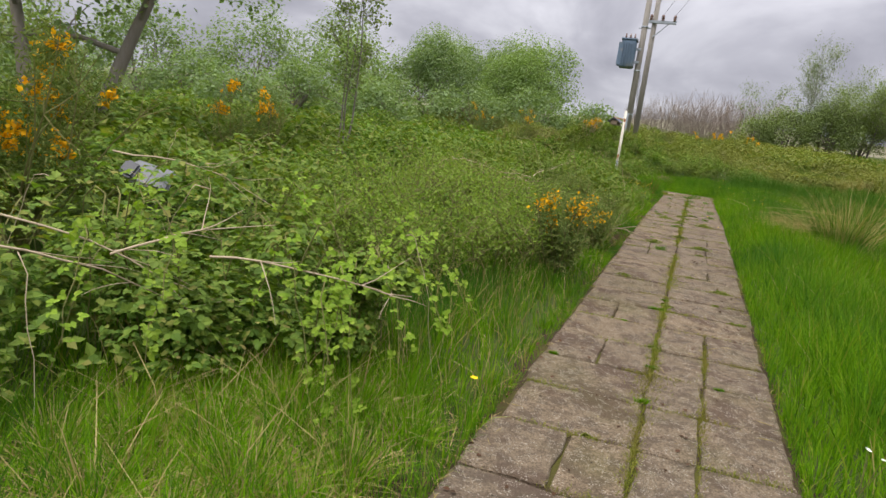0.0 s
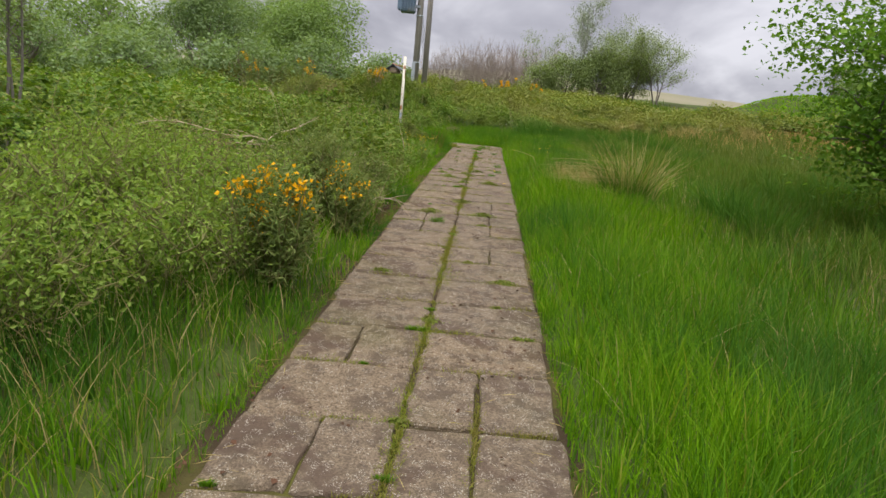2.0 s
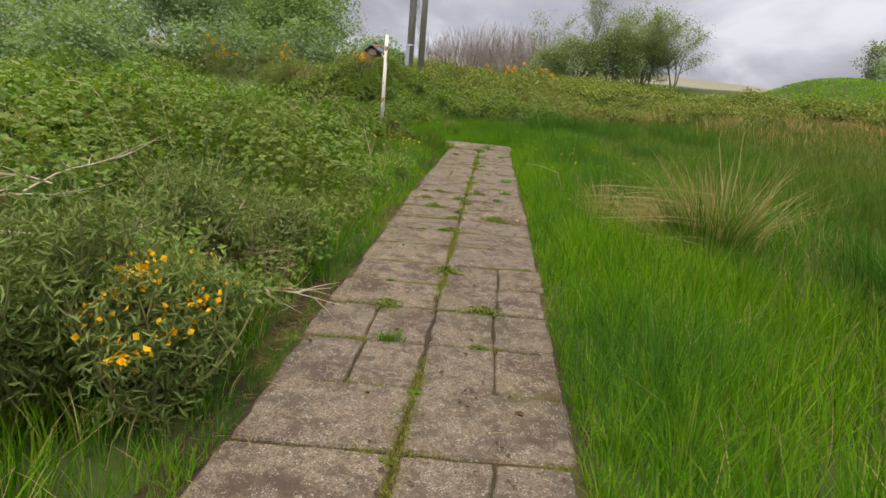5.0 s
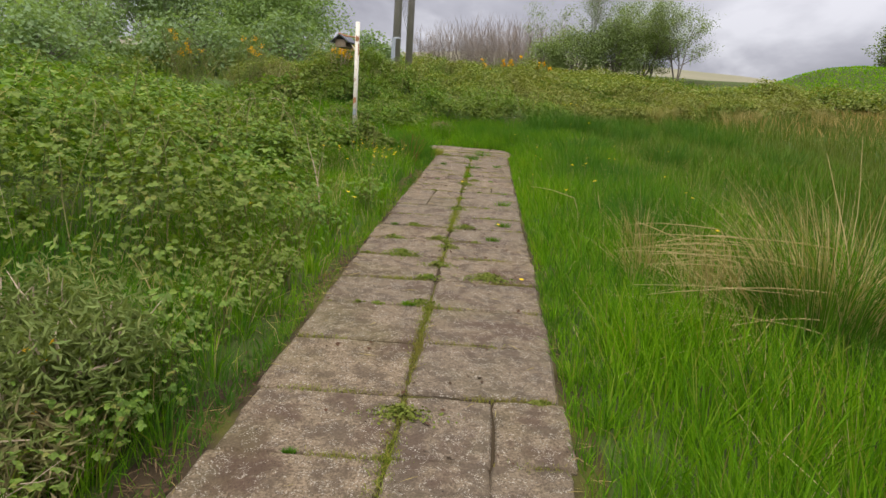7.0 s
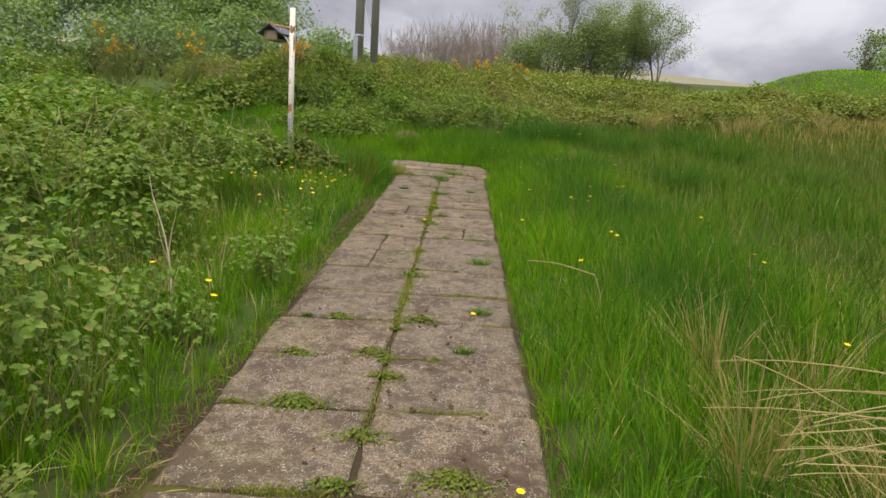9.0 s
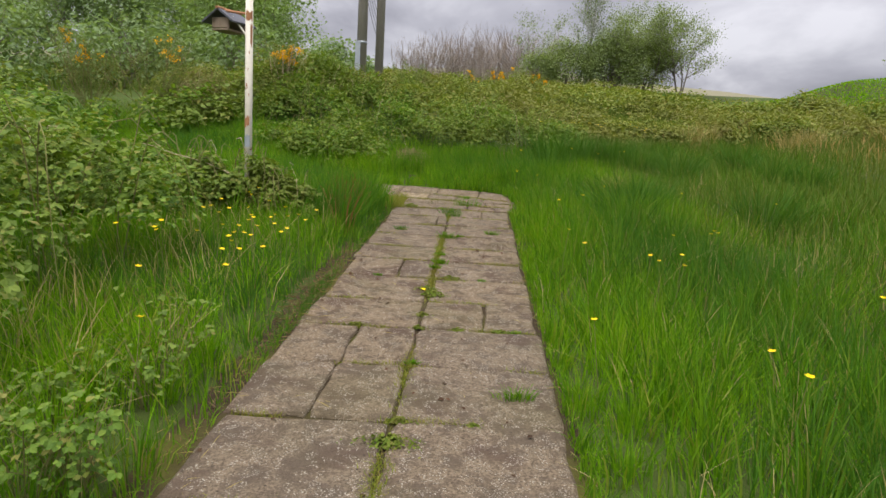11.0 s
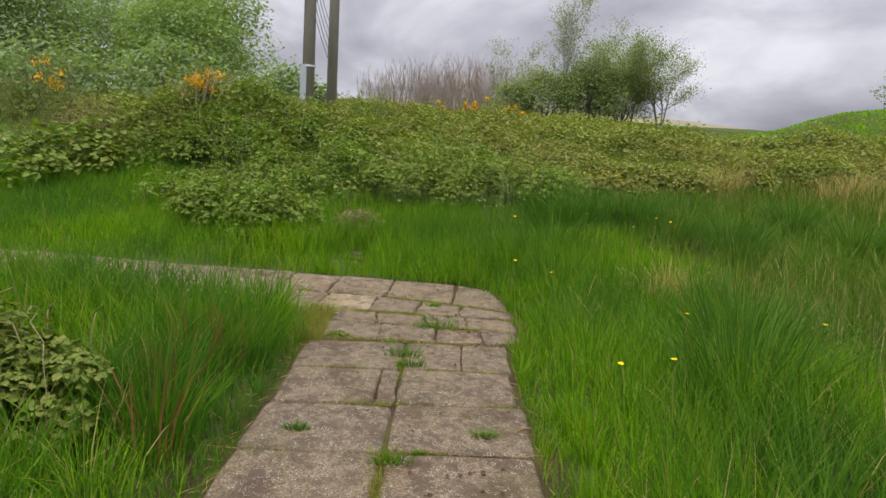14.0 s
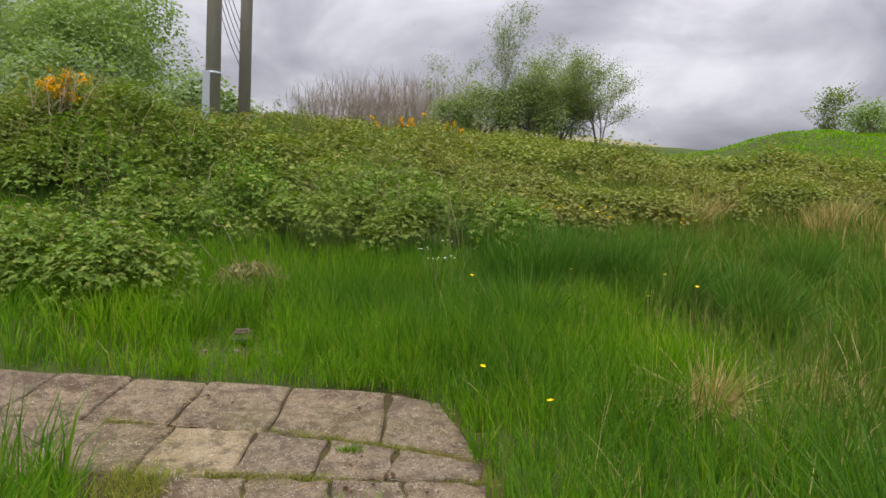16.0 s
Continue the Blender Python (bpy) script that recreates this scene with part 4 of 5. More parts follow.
PA, PB = (-2.45, 34.5), (-2.12, 36.4)
ga, gb = float(land(*PA)), float(land(*PB))
pole = thing("utility_pole", PA[0], PA[1], ga - 0.2, "weathered grey timber pole carrying a transformer", "utility pole", "pair of utility poles", 0)
part("shaft", cyl(0.165, 0.13, 11.5), POLE_WOOD, pole)
part("cable_guard", box(0.16, 0.1, 2.2, (-0.1, -0.13, 1.25), 0.01), GREY_METAL, pole, "grey metal cable guard")
for k in range(3):
    part("strap", cyl(0.172, 0.172, 0.06, 2.3 + k * 2.2), GREY_METAL, pole, "metal strap")
pole2 = thing("utility_pole", PB[0], PB[1], gb - 0.2, "weathered grey timber pole with crossarm and insulators", "utility pole", "pair of utility poles", 0)
part("shaft", cyl(0.155, 0.12, 11.3), POLE_WOOD, pole2)
arm_z = 10.5 - gb + 0.2
part("crossarm", box(1.5, 0.12, 0.14, (0.35, -0.18, arm_z), 0.01), GREY_METAL, pole2, "steel crossarm")
for k in range(3):
    ins = part("insulator", cyl(0.05, 0.07, 0.3, arm_z + 0.07, 10, (-0.2 + 0.6 * k, -0.18)), PORCELAIN, pole2, "brown porcelain insulator")
    for j in range(3):
        part("shed", cyl(0.10, 0.06, 0.05, arm_z + 0.1 + 0.09 * j, 12, (-0.2 + 0.6 * k, -0.18)), PORCELAIN, ins)
part("brace", rod((0, -0.16, arm_z - 0.8), (0.75, -0.18, arm_z - 0.05), 0.025), GREY_METAL, pole2)
part("bracket", rod((-0.1, 0, arm_z - 0.3), (-0.75, -0.15, arm_z - 0.35), 0.03), GREY_METAL, pole2)

tz = 8.4 - ga + 0.2
tank = thing("pole_transformer", PA[0] - 0.58, PA[1] - 0.25, ga - 0.2 + tz - 0.75, "blue-grey pole-mounted transformer with cooling fins", "transformer")
part("tank", box(0.72, 0.62, 1.35, (0, 0, 0.7), 0.05), TANK_BLUE, tank)
part("lid", box(0.80, 0.70, 0.08, (0, 0, 1.40), 0.02), TANK_BLUE, tank)
for k in range(5):
    part("fin", box(0.14, 0.03, 1.1, (-0.42, -0.24 + 0.12 * k, 0.68), 0.008), TANK_BLUE, tank)
for k in range(5):
    part("fin", box(0.03, 0.12, 1.1, (-0.26 + 0.13 * k, -0.36, 0.68), 0.008), TANK_BLUE, tank)
for k in range(3):
    part("bushing", cyl(0.06, 0.03, 0.28, 1.44, 10, (-0.22 + 0.22 * k, 0)), PORCELAIN, tank, "brown porcelain bushing")
part("hanger", box(0.35, 0.1, 0.12, (0.42, 0.12, 1.0), 0.01), GREY_METAL, tank)
part("hanger", box(0.35, 0.1, 0.12, (0.42, 0.12, 0.35), 0.01), GREY_METAL, tank)

for k in range(5):
    # slack wires between the two poles
    z0 = 6.3 + 0.26 * k
    pts = []
    for s in np.linspace(0, 1, 9):
        pts.append((np.array([PA[0] + 0.14 + (PB[0] - PA[0] - 0.26) * s, PA[1] + (PB[1] - PA[1]) * s, z0 + 0.35 - 0.75 * s - 0.06 * math.sin(3.14 * s)]), 0.009))
    w = child("power_cable", np_mesh("power_cable", *tubes([pts], 5), BLACK_PLASTIC, smooth=True))
    tagged(w, "thin dark cable strung between the two poles", "cable", "cables on the poles")
for k in range(3):
    pts = []
    for s in np.linspace(0, 1, 14):
        pts.append((np.array([PB[0] - 0.2 + 0.6 * k + 9 * s, PB[1] - 0.18 - 52 * s, arm_z + gb - 0.2 + 0.37 + 1.5 * s - 1.0 * math.sin(3.14 * s)]), 0.008))
    w = child("power_line", np_mesh("power_line", *tubes([pts], 5), BLACK_PLASTIC, smooth=True))
    tagged(w, "overhead power line running out from the crossarm", "cable", "cables on the poles")

# ---- white post with a little pitched roof ----
QX, QY = -1.59, 20.78
qz = float(land(QX, QY))
def flake(a0, a1, z0, z1, r):
    """A thin ragged patch wrapped part of the way round the post."""
    bm = bmesh.new()
    cols = []
    for k in range(9):
        a = radians(a0 + (a1 - a0) * k / 8)
        lo, hi = z0 + rng.uniform(0, 0.3) * (z1 - z0), z1 - rng.uniform(0, 0.3) * (z1 - z0)
        cols.append([bm.verts.new((math.cos(a) * r, math.sin(a) * r, z)) for z in (lo, hi)])
    for c, d in zip(cols, cols[1:]):
        bm.faces.new((c[0], d[0], d[1], c[1]))
    return bm


post = thing("metal_post", QX, QY, qz - 0.05, "tall white-painted steel post streaked with rust", "post")
part("shaft", cyl(0.04, 0.04, 4.0 - qz), WHITE_PAINT, post)
for a0, a1, z0, z1, m, words in ((230, 345, 3.64, 3.76, RUST, "rust at the arm"), (305, 345, 3.36, 3.66, RUST, "rust streak"), (190, 300, 2.50, 2.66, RUST, "rust patch"), (180, 310, 2.28, 2.46, GREY_METAL, "bare grey steel"), (268, 280, 3.12, 3.16, RUST, "rust chip"), (280, 294, 2.85, 2.89, RUST, "rust chip"), (240, 262, 2.95, 3.0, RUST, "rust chip"), (284, 296, 3.30, 3.34, RUST, "rust chip")):
    part("flaked_patch", flake(a0, a1, z0 - qz, z1 - qz, 0.0408), m, post, words)
part("arm", rod((0.02, 0, 3.72 - qz), (-0.34, 0.06, 3.76 - qz), 0.014), RUST, post, "rusted iron arm")
part("stay", rod((0, 0, 3.46 - qz), (-0.2, 0.05, 3.70 - qz), 0.011), WHITE_PAINT, post)
house = thing("bird_house", QX - 0.27, QY + 0.14, 3.44, "small dark pitched roof on weathered boards, hung from the post", "bird house", "", 72)
for s in (-1, 1):
    part("roof_slope", box(0.40, 0.25, 0.02, (0, s * 0.10, 0.20), 0.004, Matrix.Rotation(radians(-34 * s), 4, "X")), SLATE, house)
part("ridge", rod((-0.21, 0, 0.28), (0.21, 0, 0.28), 0.016), RUST, house, "rust-red ridge")
part("back_board", box(0.30, 0.22, 0.02, (0, 0, 0.06), 0.004), OLD_WOOD, house)
for s in (-1, 1):
    part("gable_board", box(0.02, 0.22, 0.11, (s * 0.14, 0, 0.13), 0.004), OLD_WOOD, house)


SORREL = leaf_mat("sorrel_stalk", [(0.0, (0.20, 0.075, 0.03)), (1.0, (0.27, 0.13, 0.055))], (0.18, 0.10, 0.04), 0.7, 0.25)


# ---- rush tussocks and straw ----
def tussock(name, x, y, count, hmin, hmax, width, mat, label, bias=0.0, lean_=0.0, radius=0.22, arch=0.6):
    t = thing(name, x, y, float(land(x, y)), label, "tussock", "grass tussocks")
    a, q = rng.uniform(0, 6.283, count), radius * np.sqrt(rng.uniform(0, 1, count))
    pos = np.column_stack([np.cos(a) * q, np.sin(a) * q, np.full(count, -0.03)])
    h = rng.uniform(hmin, hmax, count)
    dirs = np.where(rng.uniform(0, 1, count) < lean_, bias + rng.normal(0, 0.45, count), a)
    bend = h * arch * rng.uniform(0.2, 1.5, count)
    upright = bend / h <= np.median(bend / h)
    for piece, pick in (("blade_mass", upright), ("drooping_tuft", ~upright)):
        v, qd, t3 = blades(pos[pick], h[pick], width * rng.uniform(0.6, 1.3, pick.sum()), bend[pick], dirs[pick])
        child(piece, np_mesh(piece, v, [qd, t3], mat), t, kind="stuff")
    return t


tussock("rush_tussock", 2.95, 12.55, 600, 0.55, 1.05, 0.007, MEADOW, "tall olive rush tussock in the meadow", 0, 0, 0.35, 0.4)
tussock("rush_tussock", 3.1, 12.7, 340, 0.8, 1.4, 0.007, STRAW, "dry tan rush stalks bent over in the meadow", 3.0, 0.3, 0.32, 0.75)
tussock("rush_tussock", 2.6, 12.5, 90, 0.55, 0.95, 0.0075, STRAW, "pale broken rush stalks leaning towards the path", 3.2, 0.9, 0.22, 1.5)
tussock("straw_tussock", 2.0, 13.45, 90, 0.35, 0.6, 0.006, STRAW, "clump of leaning pale straw in the grass", 4.2, 0.55, 0.13, 0.65)
tussock("straw_tussock", 2.4, 13.6, 90, 0.3, 0.5, 0.007, STRAW, "clump of flattened pale straw in the grass", 4.2, 0.5, 0.25, 1.2)
for x, y, n in ((2.3, 12.95, 85), (2.5, 13.15, 95), (2.7, 13.45, 75), (2.15, 13.75, 45), (2.25, 14.4, 85), (2.75, 14.3, 55)):
    tussock("straw_tussock", x, y, n, 0.4, 0.68, 0.006, STRAW, "drooping clump of pale golden straw in the grass", 3.6, 0.3, 0.10, 0.5)
tussock("straw_tussock", 3.2, 23.5, 300, 0.28, 0.5, 0.006, STRAW, "small bleached tuft of dead grass", 4.4, 0.4, 0.12, 1.2)
tussock("straw_tussock", 4.2, 23.9, 220, 0.2, 0.4, 0.006, STRAW, "small bleached tuft of dead grass", 4.4, 0.4, 0.14, 1.2)
tussock("straw_tussock", -1.35, 2.15, 260, 0.12, 0.28, 0.006, STRAW, "flattened dead grass under the brambles", 5.0, 0.3, 0.4, 1.2)
tussock("straw_tussock", -1.9, 2.0, 120, 0.12, 0.28, 0.006, STRAW, "flattened dead grass under the brambles", 5.0, 0.3, 0.32, 1.2)
for k in range(30):
    x, y = rng.uniform(2.4, 7.5), rng.uniform(9, 22.5) if k < 14 else rng.uniform(25.0, 28.4)
    tussock("rush_tussock", x, y, 330, 0.45, 0.85, 0.008, RUSH, "dark green rush tussock in the meadow", 0, 0, 0.32, 0.6)
for k in range(12):
    x, y = rng.uniform(6.5, 15), rng.uniform(30, 38)
    tussock("straw_tussock", x, y, 130, 0.5, 0.9, 0.012, STRAW, "tall straw-coloured tussock on the bank", 0, 0, 0.25, 0.5)
for x, y in ((-0.62, 21.3), (-0.4, 21.6), (-0.5, 20.5), (-0.72, 20.9), (-0.45, 22.1), (-0.85, 21.8)):
    tussock("rush_tussock", x, y, 260, 0.35, 0.62, 0.008, GRASS, "dense dark tussock beside the paving", 0, 0, 0.22, 0.5)
for x, y in ((-0.58, 21.2), (-0.4, 21.4), (-0.45, 20.3), (-0.51, 20.8)):
    tussock("sorrel_plant", x, y, 16, 0.45, 0.68, 0.010, SORREL, "red-brown sorrel stalks in the tussock", 0, 0, 0.12, 0.3)

# single long straws bent across the meadow
for x, y, z, ln, aim, rise in ((2.9, 12.5, 0.75, 1.2, 172, 0.05), (2.8, 12.45, 0.62, 1.25, 178, 0.02), (2.85, 12.3, 0.52, 1.1, 186, -0.02), (2.7, 12.4, 0.45, 1.0, 170, 0.0), (2.9, 12.6, 0.42, 1.15, 190, 0.06), (2.8, 12.3, 0.35, 1.0, 182, -0.06), (3.0, 12.5, 0.7, 0.9, 80, 1.2), (3.2, 12.8, 0.6, 1.0, 60, 1.6), (2.75, 12.2, 0.3, 0.9, 165, 0.1), (2.6, 13.5, 0.42, 0.75, 175, -0.06), (2.0, 13.7, 0.5, 0.8, -20, -0.3), (1.7, 15.0, 0.42, 0.5, 200, 0.2)) + tuple((rng.uniform(2.5, 3.1), rng.uniform(12.9, 13.7), rng.uniform(0.35, 0.6), rng.uniform(0.5, 0.95), rng.uniform(160, 205), rng.uniform(-0.12, 0.08)) for k in range(13)):
    t = thing("bent_straw", x, y, float(land(x, y)), "long pale bent rush straw over the grass", "straw", "bent straws in the meadow")
    path = limb((0, 0, z), (math.cos(radians(aim)), math.sin(radians(aim)), rise + 0.12), ln, 0.0042, 8, 0.06, -0.035, 0.4)
    root = [(np.array([0.08, 0.0, 0.0]), 0.0042), (np.array([0.05, 0.0, z * 0.7]), 0.0042)]
    child("stalk", np_mesh("stalk", *tubes([root + path], 5), STRAW, smooth=True), t)

# ---- flowers ----
PETAL_V = np.array([(0, 0, 0), (-0.5, 0.55, 0.28), (0, 0.98, 0.42), (0.5, 0.55, 0.28)])


def flower_kind(name, stem_h, petals, size, mat, label, category, group, heads=1):
    t = thing(name, 0, 0, 0, label, category, group)
    tip = [(0.0, 0.0, stem_h)] if heads == 1 else [(0.05 * math.cos(k * 1.26), 0.05 * math.sin(k * 1.26), stem_h + 0.01 * (k % 2)) for k in range(heads)]
    ps = [[(np.array([0, 0, -0.02]), 0.0022), (np.array([0.01, 0.0, stem_h * 0.6]), 0.0018), (np.array(p), 0.0014)] for p in tip]
    child("stalk", np_mesh("stalk", *tubes(ps, 4), GREEN_CANE), t)
    for p in tip:
        ang = np.arange(petals) * 2 * np.pi / petals
        rot = np.stack([np.stack([np.cos(ang), np.sin(ang), 0 * ang], 1), np.stack([-np.sin(ang), np.cos(ang), 0 * ang], 1), np.tile([0, 0, 1.0], (petals, 1))], 2)
        v, f = scatter(PETAL_V, DIAMOND_F, np.tile(np.array(p), (petals, 1)), rot, np.full((petals, 1), size))
        child("flower_head", np_mesh("flower_head", v, f, mat), t)
    return t


BUTTERCUPS = ((-1.64, 18.93), (-1.16, 18.66), (-1.21, 19.39), (-0.81, 18.64), (-0.79, 18.46), (-0.68, 17.94), (-0.82, 17.75), (-0.73, 17.64), (-0.42, 17.61), (-0.42, 18.63), (-0.47, 18.99), (-0.82, 19.20), (-0.80, 18.83), (-0.55, 18.43), (-0.75, 18.22), (-0.59, 18.82), (3.06, 19.06), (2.86, 18.83), (2.43, 18.63), (2.18, 17.93), (2.20, 17.78), (2.36, 18.18), (1.79, 18.35), (1.65, 18.79))
MORE_CUPS = ((-1.14, 13.79), (-0.79, 14.45), (-0.53, 14.36), (-0.45, 14.15), (-0.75, 17.93), (-0.47, 18.63), (-1.18, 18.69), (2.08, 16.00), (2.24, 16.34), (1.73, 15.13), (2.22, 18.29), (3.10, 15.80), (3.56, 29.0), (4.24, 29.4), (4.23, 29.18), (4.87, 29.6), (4.51, 27.93), (3.92, 27.20), (3.14, 26.42), (2.54, 27.04), (1.89, 25.27), (-0.68, 2.65))
cup = flower_kind("buttercup", 0.46, 5, 0.02, BUTTER, "small glossy yellow buttercup on a thin stalk", "flower", "buttercups in the grass")
spots = list(BUTTERCUPS + MORE_CUPS)
for k in range(26):
    spots.append((rng.uniform(-1.5, -0.5), rng.uniform(16, 20)))
for k in range(22):
    spots.append((rng.uniform(2.7, 4.6), rng.uniform(26.2, 27.2)))
for k in range(16):
    spots.append((rng.uniform(1.5, 4.5), rng.uniform(14, 26)))
for x, y in spots[1:]:
    copy_thing(cup, pose(x, y, float(land(x, y)) - rng.uniform(0, 0.08) + (0.52 if y > 26 else 0.2 if y > 24 else 0.03), rng.uniform(-12, 12), rng.uniform(-12, 12), rng.uniform(0, 360)))
cup.matrix_basis = pose(*spots[0], float(land(*spots[0])))
daisy = flower_kind("white_flower", 0.5, 7, 0.012, WHITE_P, "white umbel flower above the grass", "flower", "white flowers in the grass", 4)
spots = ((1.81, 26.28), (1.61, 25.92), (1.80, 25.58), (1.66, 25.5), (1.0, 3.16))
for x, y in spots[1:]:
    copy_thing(daisy, pose(x, y, float(land(x, y)) - (0.15 if y < 10 else -0.16), 5, -6, rng.uniform(0, 360)))
daisy.matrix_basis = pose(*spots[0], float(land(*spots[0])) + 0.16)
dandelion = flower_kind("dandelion", 0.05, 14, 0.019, BUTTER, "yellow dandelion flower between the slabs", "flower", "dandelions on the path")
for x, y in ((0.54, 18.28), (0.96, 15.17)):
    copy_thing(dandelion, pose(x, y, float(along(y)), 8, 0, 40))
dandelion.matrix_basis = pose(1.06, 13.30, float(along(13.3)), 6, 5, 0)


# cross joints of the two columns; most slabs are about 0.6 m deep and 0.75 m wide
JOINTS = [2.16, 2.75, 3.34, 3.94, 4.51, 5.10, 5.73, 6.31, 6.89, 7.49, 8.08, 8.64, 9.22, 9.80, 10.39, 10.93, 11.48, 12.11, 12.71, 13.30, 13.93, 14.51, 15.09, 15.67, 16.33, 16.96, 17.56, 18.15, 18.78, 19.38, 19.92, 20.49, 21.07, 21.62, 22.18]
JOINTS = [2.16 - 0.593 * k for k in range(10, 0, -1)] + JOINTS


# ---- weeds in the joints ----
def weed(x, y, size, kind=0):
    t = thing("weed_tuft", x, y, float(along(y)) - 0.006, ("low green weed tuft growing in a paving joint", "fine grassy tuft growing in a paving joint")[kind], "weed", "weeds in the paving joints")
    if kind:
        n = 130
        a = rng.uniform(0, 6.283, n)
        q = rng.uniform(0, 1, n) * size * 0.6
        h = rng.uniform(0.4, 1.0, n) * size * 0.75
        v, qd, t3 = blades(np.column_stack([np.cos(a) * q * 1.4, np.sin(a) * q * 0.5, np.zeros(n)]), h, np.full(n, 0.004), h * rng.uniform(0.2, 0.9, n), a)
        child("blade_mass", np_mesh("blade_mass", v, [qd, t3], GRASS), t, kind="stuff")
    else:
        n = int(420 * (size / 0.12))
        a = rng.uniform(0, 6.283, n)
        q = np.abs(rng.normal(0, 0.5, n)) * size
        pos = np.column_stack([np.cos(a) * q * 1.35, np.sin(a) * q * 0.55, rng.uniform(0.0, 0.35, n) * size * np.exp(-(q / size) ** 2) + 0.004])
        rot = frames_from(np.column_stack([np.cos(a) * 0.7, np.sin(a) * 0.7, np.ones(n)]) + rng.normal(0, 0.4, (n, 3)), rng.uniform(0, 6.28, n))
        v, f = scatter(DIAMOND_V, DIAMOND_F, pos, rot, 0.017 * rng.uniform(0.6, 1.4, (n, 1)))
        child("foliage", np_mesh("foliage", v, f, WEED), t, kind="stuff")
    return t


WEED = leaf_mat("weed_leaf", [(0.0, (0.09, 0.14, 0.02)), (0.6, (0.16, 0.215, 0.03)), (1.0, (0.25, 0.24, 0.07))], (0.16, 0.165, 0.035), 0.6, 0.3, 4.0)
WEEDS = ((-0.29, 7.55, 0.09, 0), (0.75, 7.53, 0.09, 0), (-0.03, 10.38, 0.16, 0), (0.64, 10.41, 0.14, 0), (0.35, 11.28, 0.15, 0), (0.06, 9.81, 0.12, 1), (0.52, 16.13, 0.12, 0), (1.08, 16.62, 0.12, 1), (1.02, 15.30, 0.10, 1), (0.09, 13.93, 0.10, 0), (0.80, 13.41, 0.15, 0), (0.33, 12.74, 0.11, 0), (0.08, 15.10, 0.08, 0), (0.62, 15.11, 0.12, 0))
WEEDS_B = ((-0.06, 14.50, 0.10, 0), (0.37, 14.55, 0.12, 0), (0.47, 14.27, 0.10, 0), (0.08, 13.95, 0.15, 0), (0.41, 13.69, 0.11, 0), (0.35, 13.34, 0.10, 0), (0.83, 13.39, 0.14, 0), (0.89, 14.64, 0.08, 1), (0.93, 22.55, 0.23, 1), (0.75, 21.68, 0.13, 1), (1.18, 20.70, 0.09, 1), (0.69, 20.39, 0.13, 1), (0.64, 19.31, 0.09, 1), (0.74, 18.77, 0.10, 0), (0.62, 18.30, 0.10, 0), (0.16, 20.70, 0.09, 1), (0.69, 21.87, 0.17, 1), (0.15, 22.26, 0.12, 0), (0.92, 23.22, 0.09, 1))
for w in WEEDS + WEEDS_B:
    weed(*w)
for k in range(18):
    y = rng.uniform(2.2, 22.4)
    weed(path_mid(y) + rng.normal(0, 0.012), y, rng.uniform(0.04, 0.085), int(rng.uniform() < 0.3))
for k in range(34):
    row = JOINTS[int(rng.integers(12, len(JOINTS)))]
    weed(path_mid(row) + rng.uniform(-0.68, 0.7), row, rng.uniform(0.03, 0.06), int(rng.uniform() < 0.3))


# ---- short grass and moss along the joints ----
def joint_blades(name, pts, label, hmin=0.012, hmax=0.05, mat=None):
    n = len(pts)
    z = along(pts[:, 1]) - 0.012
    h = rng.uniform(hmin, hmax, n)
    v, q, t3 = blades(np.column_stack([pts, z]), h, np.full(n, 0.0045), h * rng.uniform(0.2, 1.3, n), rng.uniform(0, 6.283, n), False)
    tagged(child(name, np_mesh(name, v, [q, t3], mat or JOINT)), label, "moss", kind="stuff")


JOINT = leaf_mat("joint_moss", [(0.0, (0.13, 0.17, 0.02)), (0.6, (0.21, 0.25, 0.03)), (1.0, (0.28, 0.23, 0.07))], (0.19, 0.15, 0.045), 0.8, 0.3, 1.4)
cy = rng.uniform(1.5, 22.4, 26000)
cy = cy[(np.sin(cy * 1.7) + np.sin(cy * 4.1 + 1) + rng.normal(0, 0.5, len(cy))) > np.where(cy < 9, -0.6, 0.25)]
joint_blades("joint_moss", np.column_stack([path_mid(cy) + rng.normal(0, 1, len(cy)) * (0.024 + 0.045 * np.maximum(0, np.sin(cy * 2.6 + 0.4) * np.sin(cy * 1.1)) * (cy < 9)), cy]), "yellow-green moss and short grass in the middle joint")
n = 40000
row = np.array(JOINTS)[rng.integers(10, len(JOINTS), n)]
rx = rng.uniform(-0.72, 0.75, n)
ok = (np.sin(rx * 7 + row * 3.1) + rng.normal(0, 0.4, n)) > 0.2
sy = rng.uniform(2.2, 5.6, 2600)
joint_blades("split_joint_moss", np.column_stack([path_mid(sy) + 0.30 + 0.02 * (sy - 2.2) + rng.normal(0, 0.018, len(sy)), sy])[np.sin(sy * 5.3) + rng.normal(0, 0.5, len(sy)) > -0.2], "yellow-green moss in the joint between narrow slabs")
joint_blades("row_joint_moss", np.column_stack([path_mid(row) + rx, row + 0.02 * rx + rng.normal(0, 1, n) * np.where(row < 9.5, 0.024, 0.015)])[ok], "yellow-green moss in the cross joints", 0.010, 0.04)
ey3 = rng.uniform(1.2, 22.3, 15000)
left = rng.uniform(0, 1, len(ey3)) < 0.55
ex3 = path_mid(ey3) + np.where(left, -0.755 - np.abs(rng.normal(0, 0.07, len(ey3))), 0.785 + np.abs(rng.normal(0, 0.06, len(ey3))))
ok = (np.sin(ey3 * 2.1 + left * 2) + rng.normal(0, 0.8, len(ey3))) > -0.4
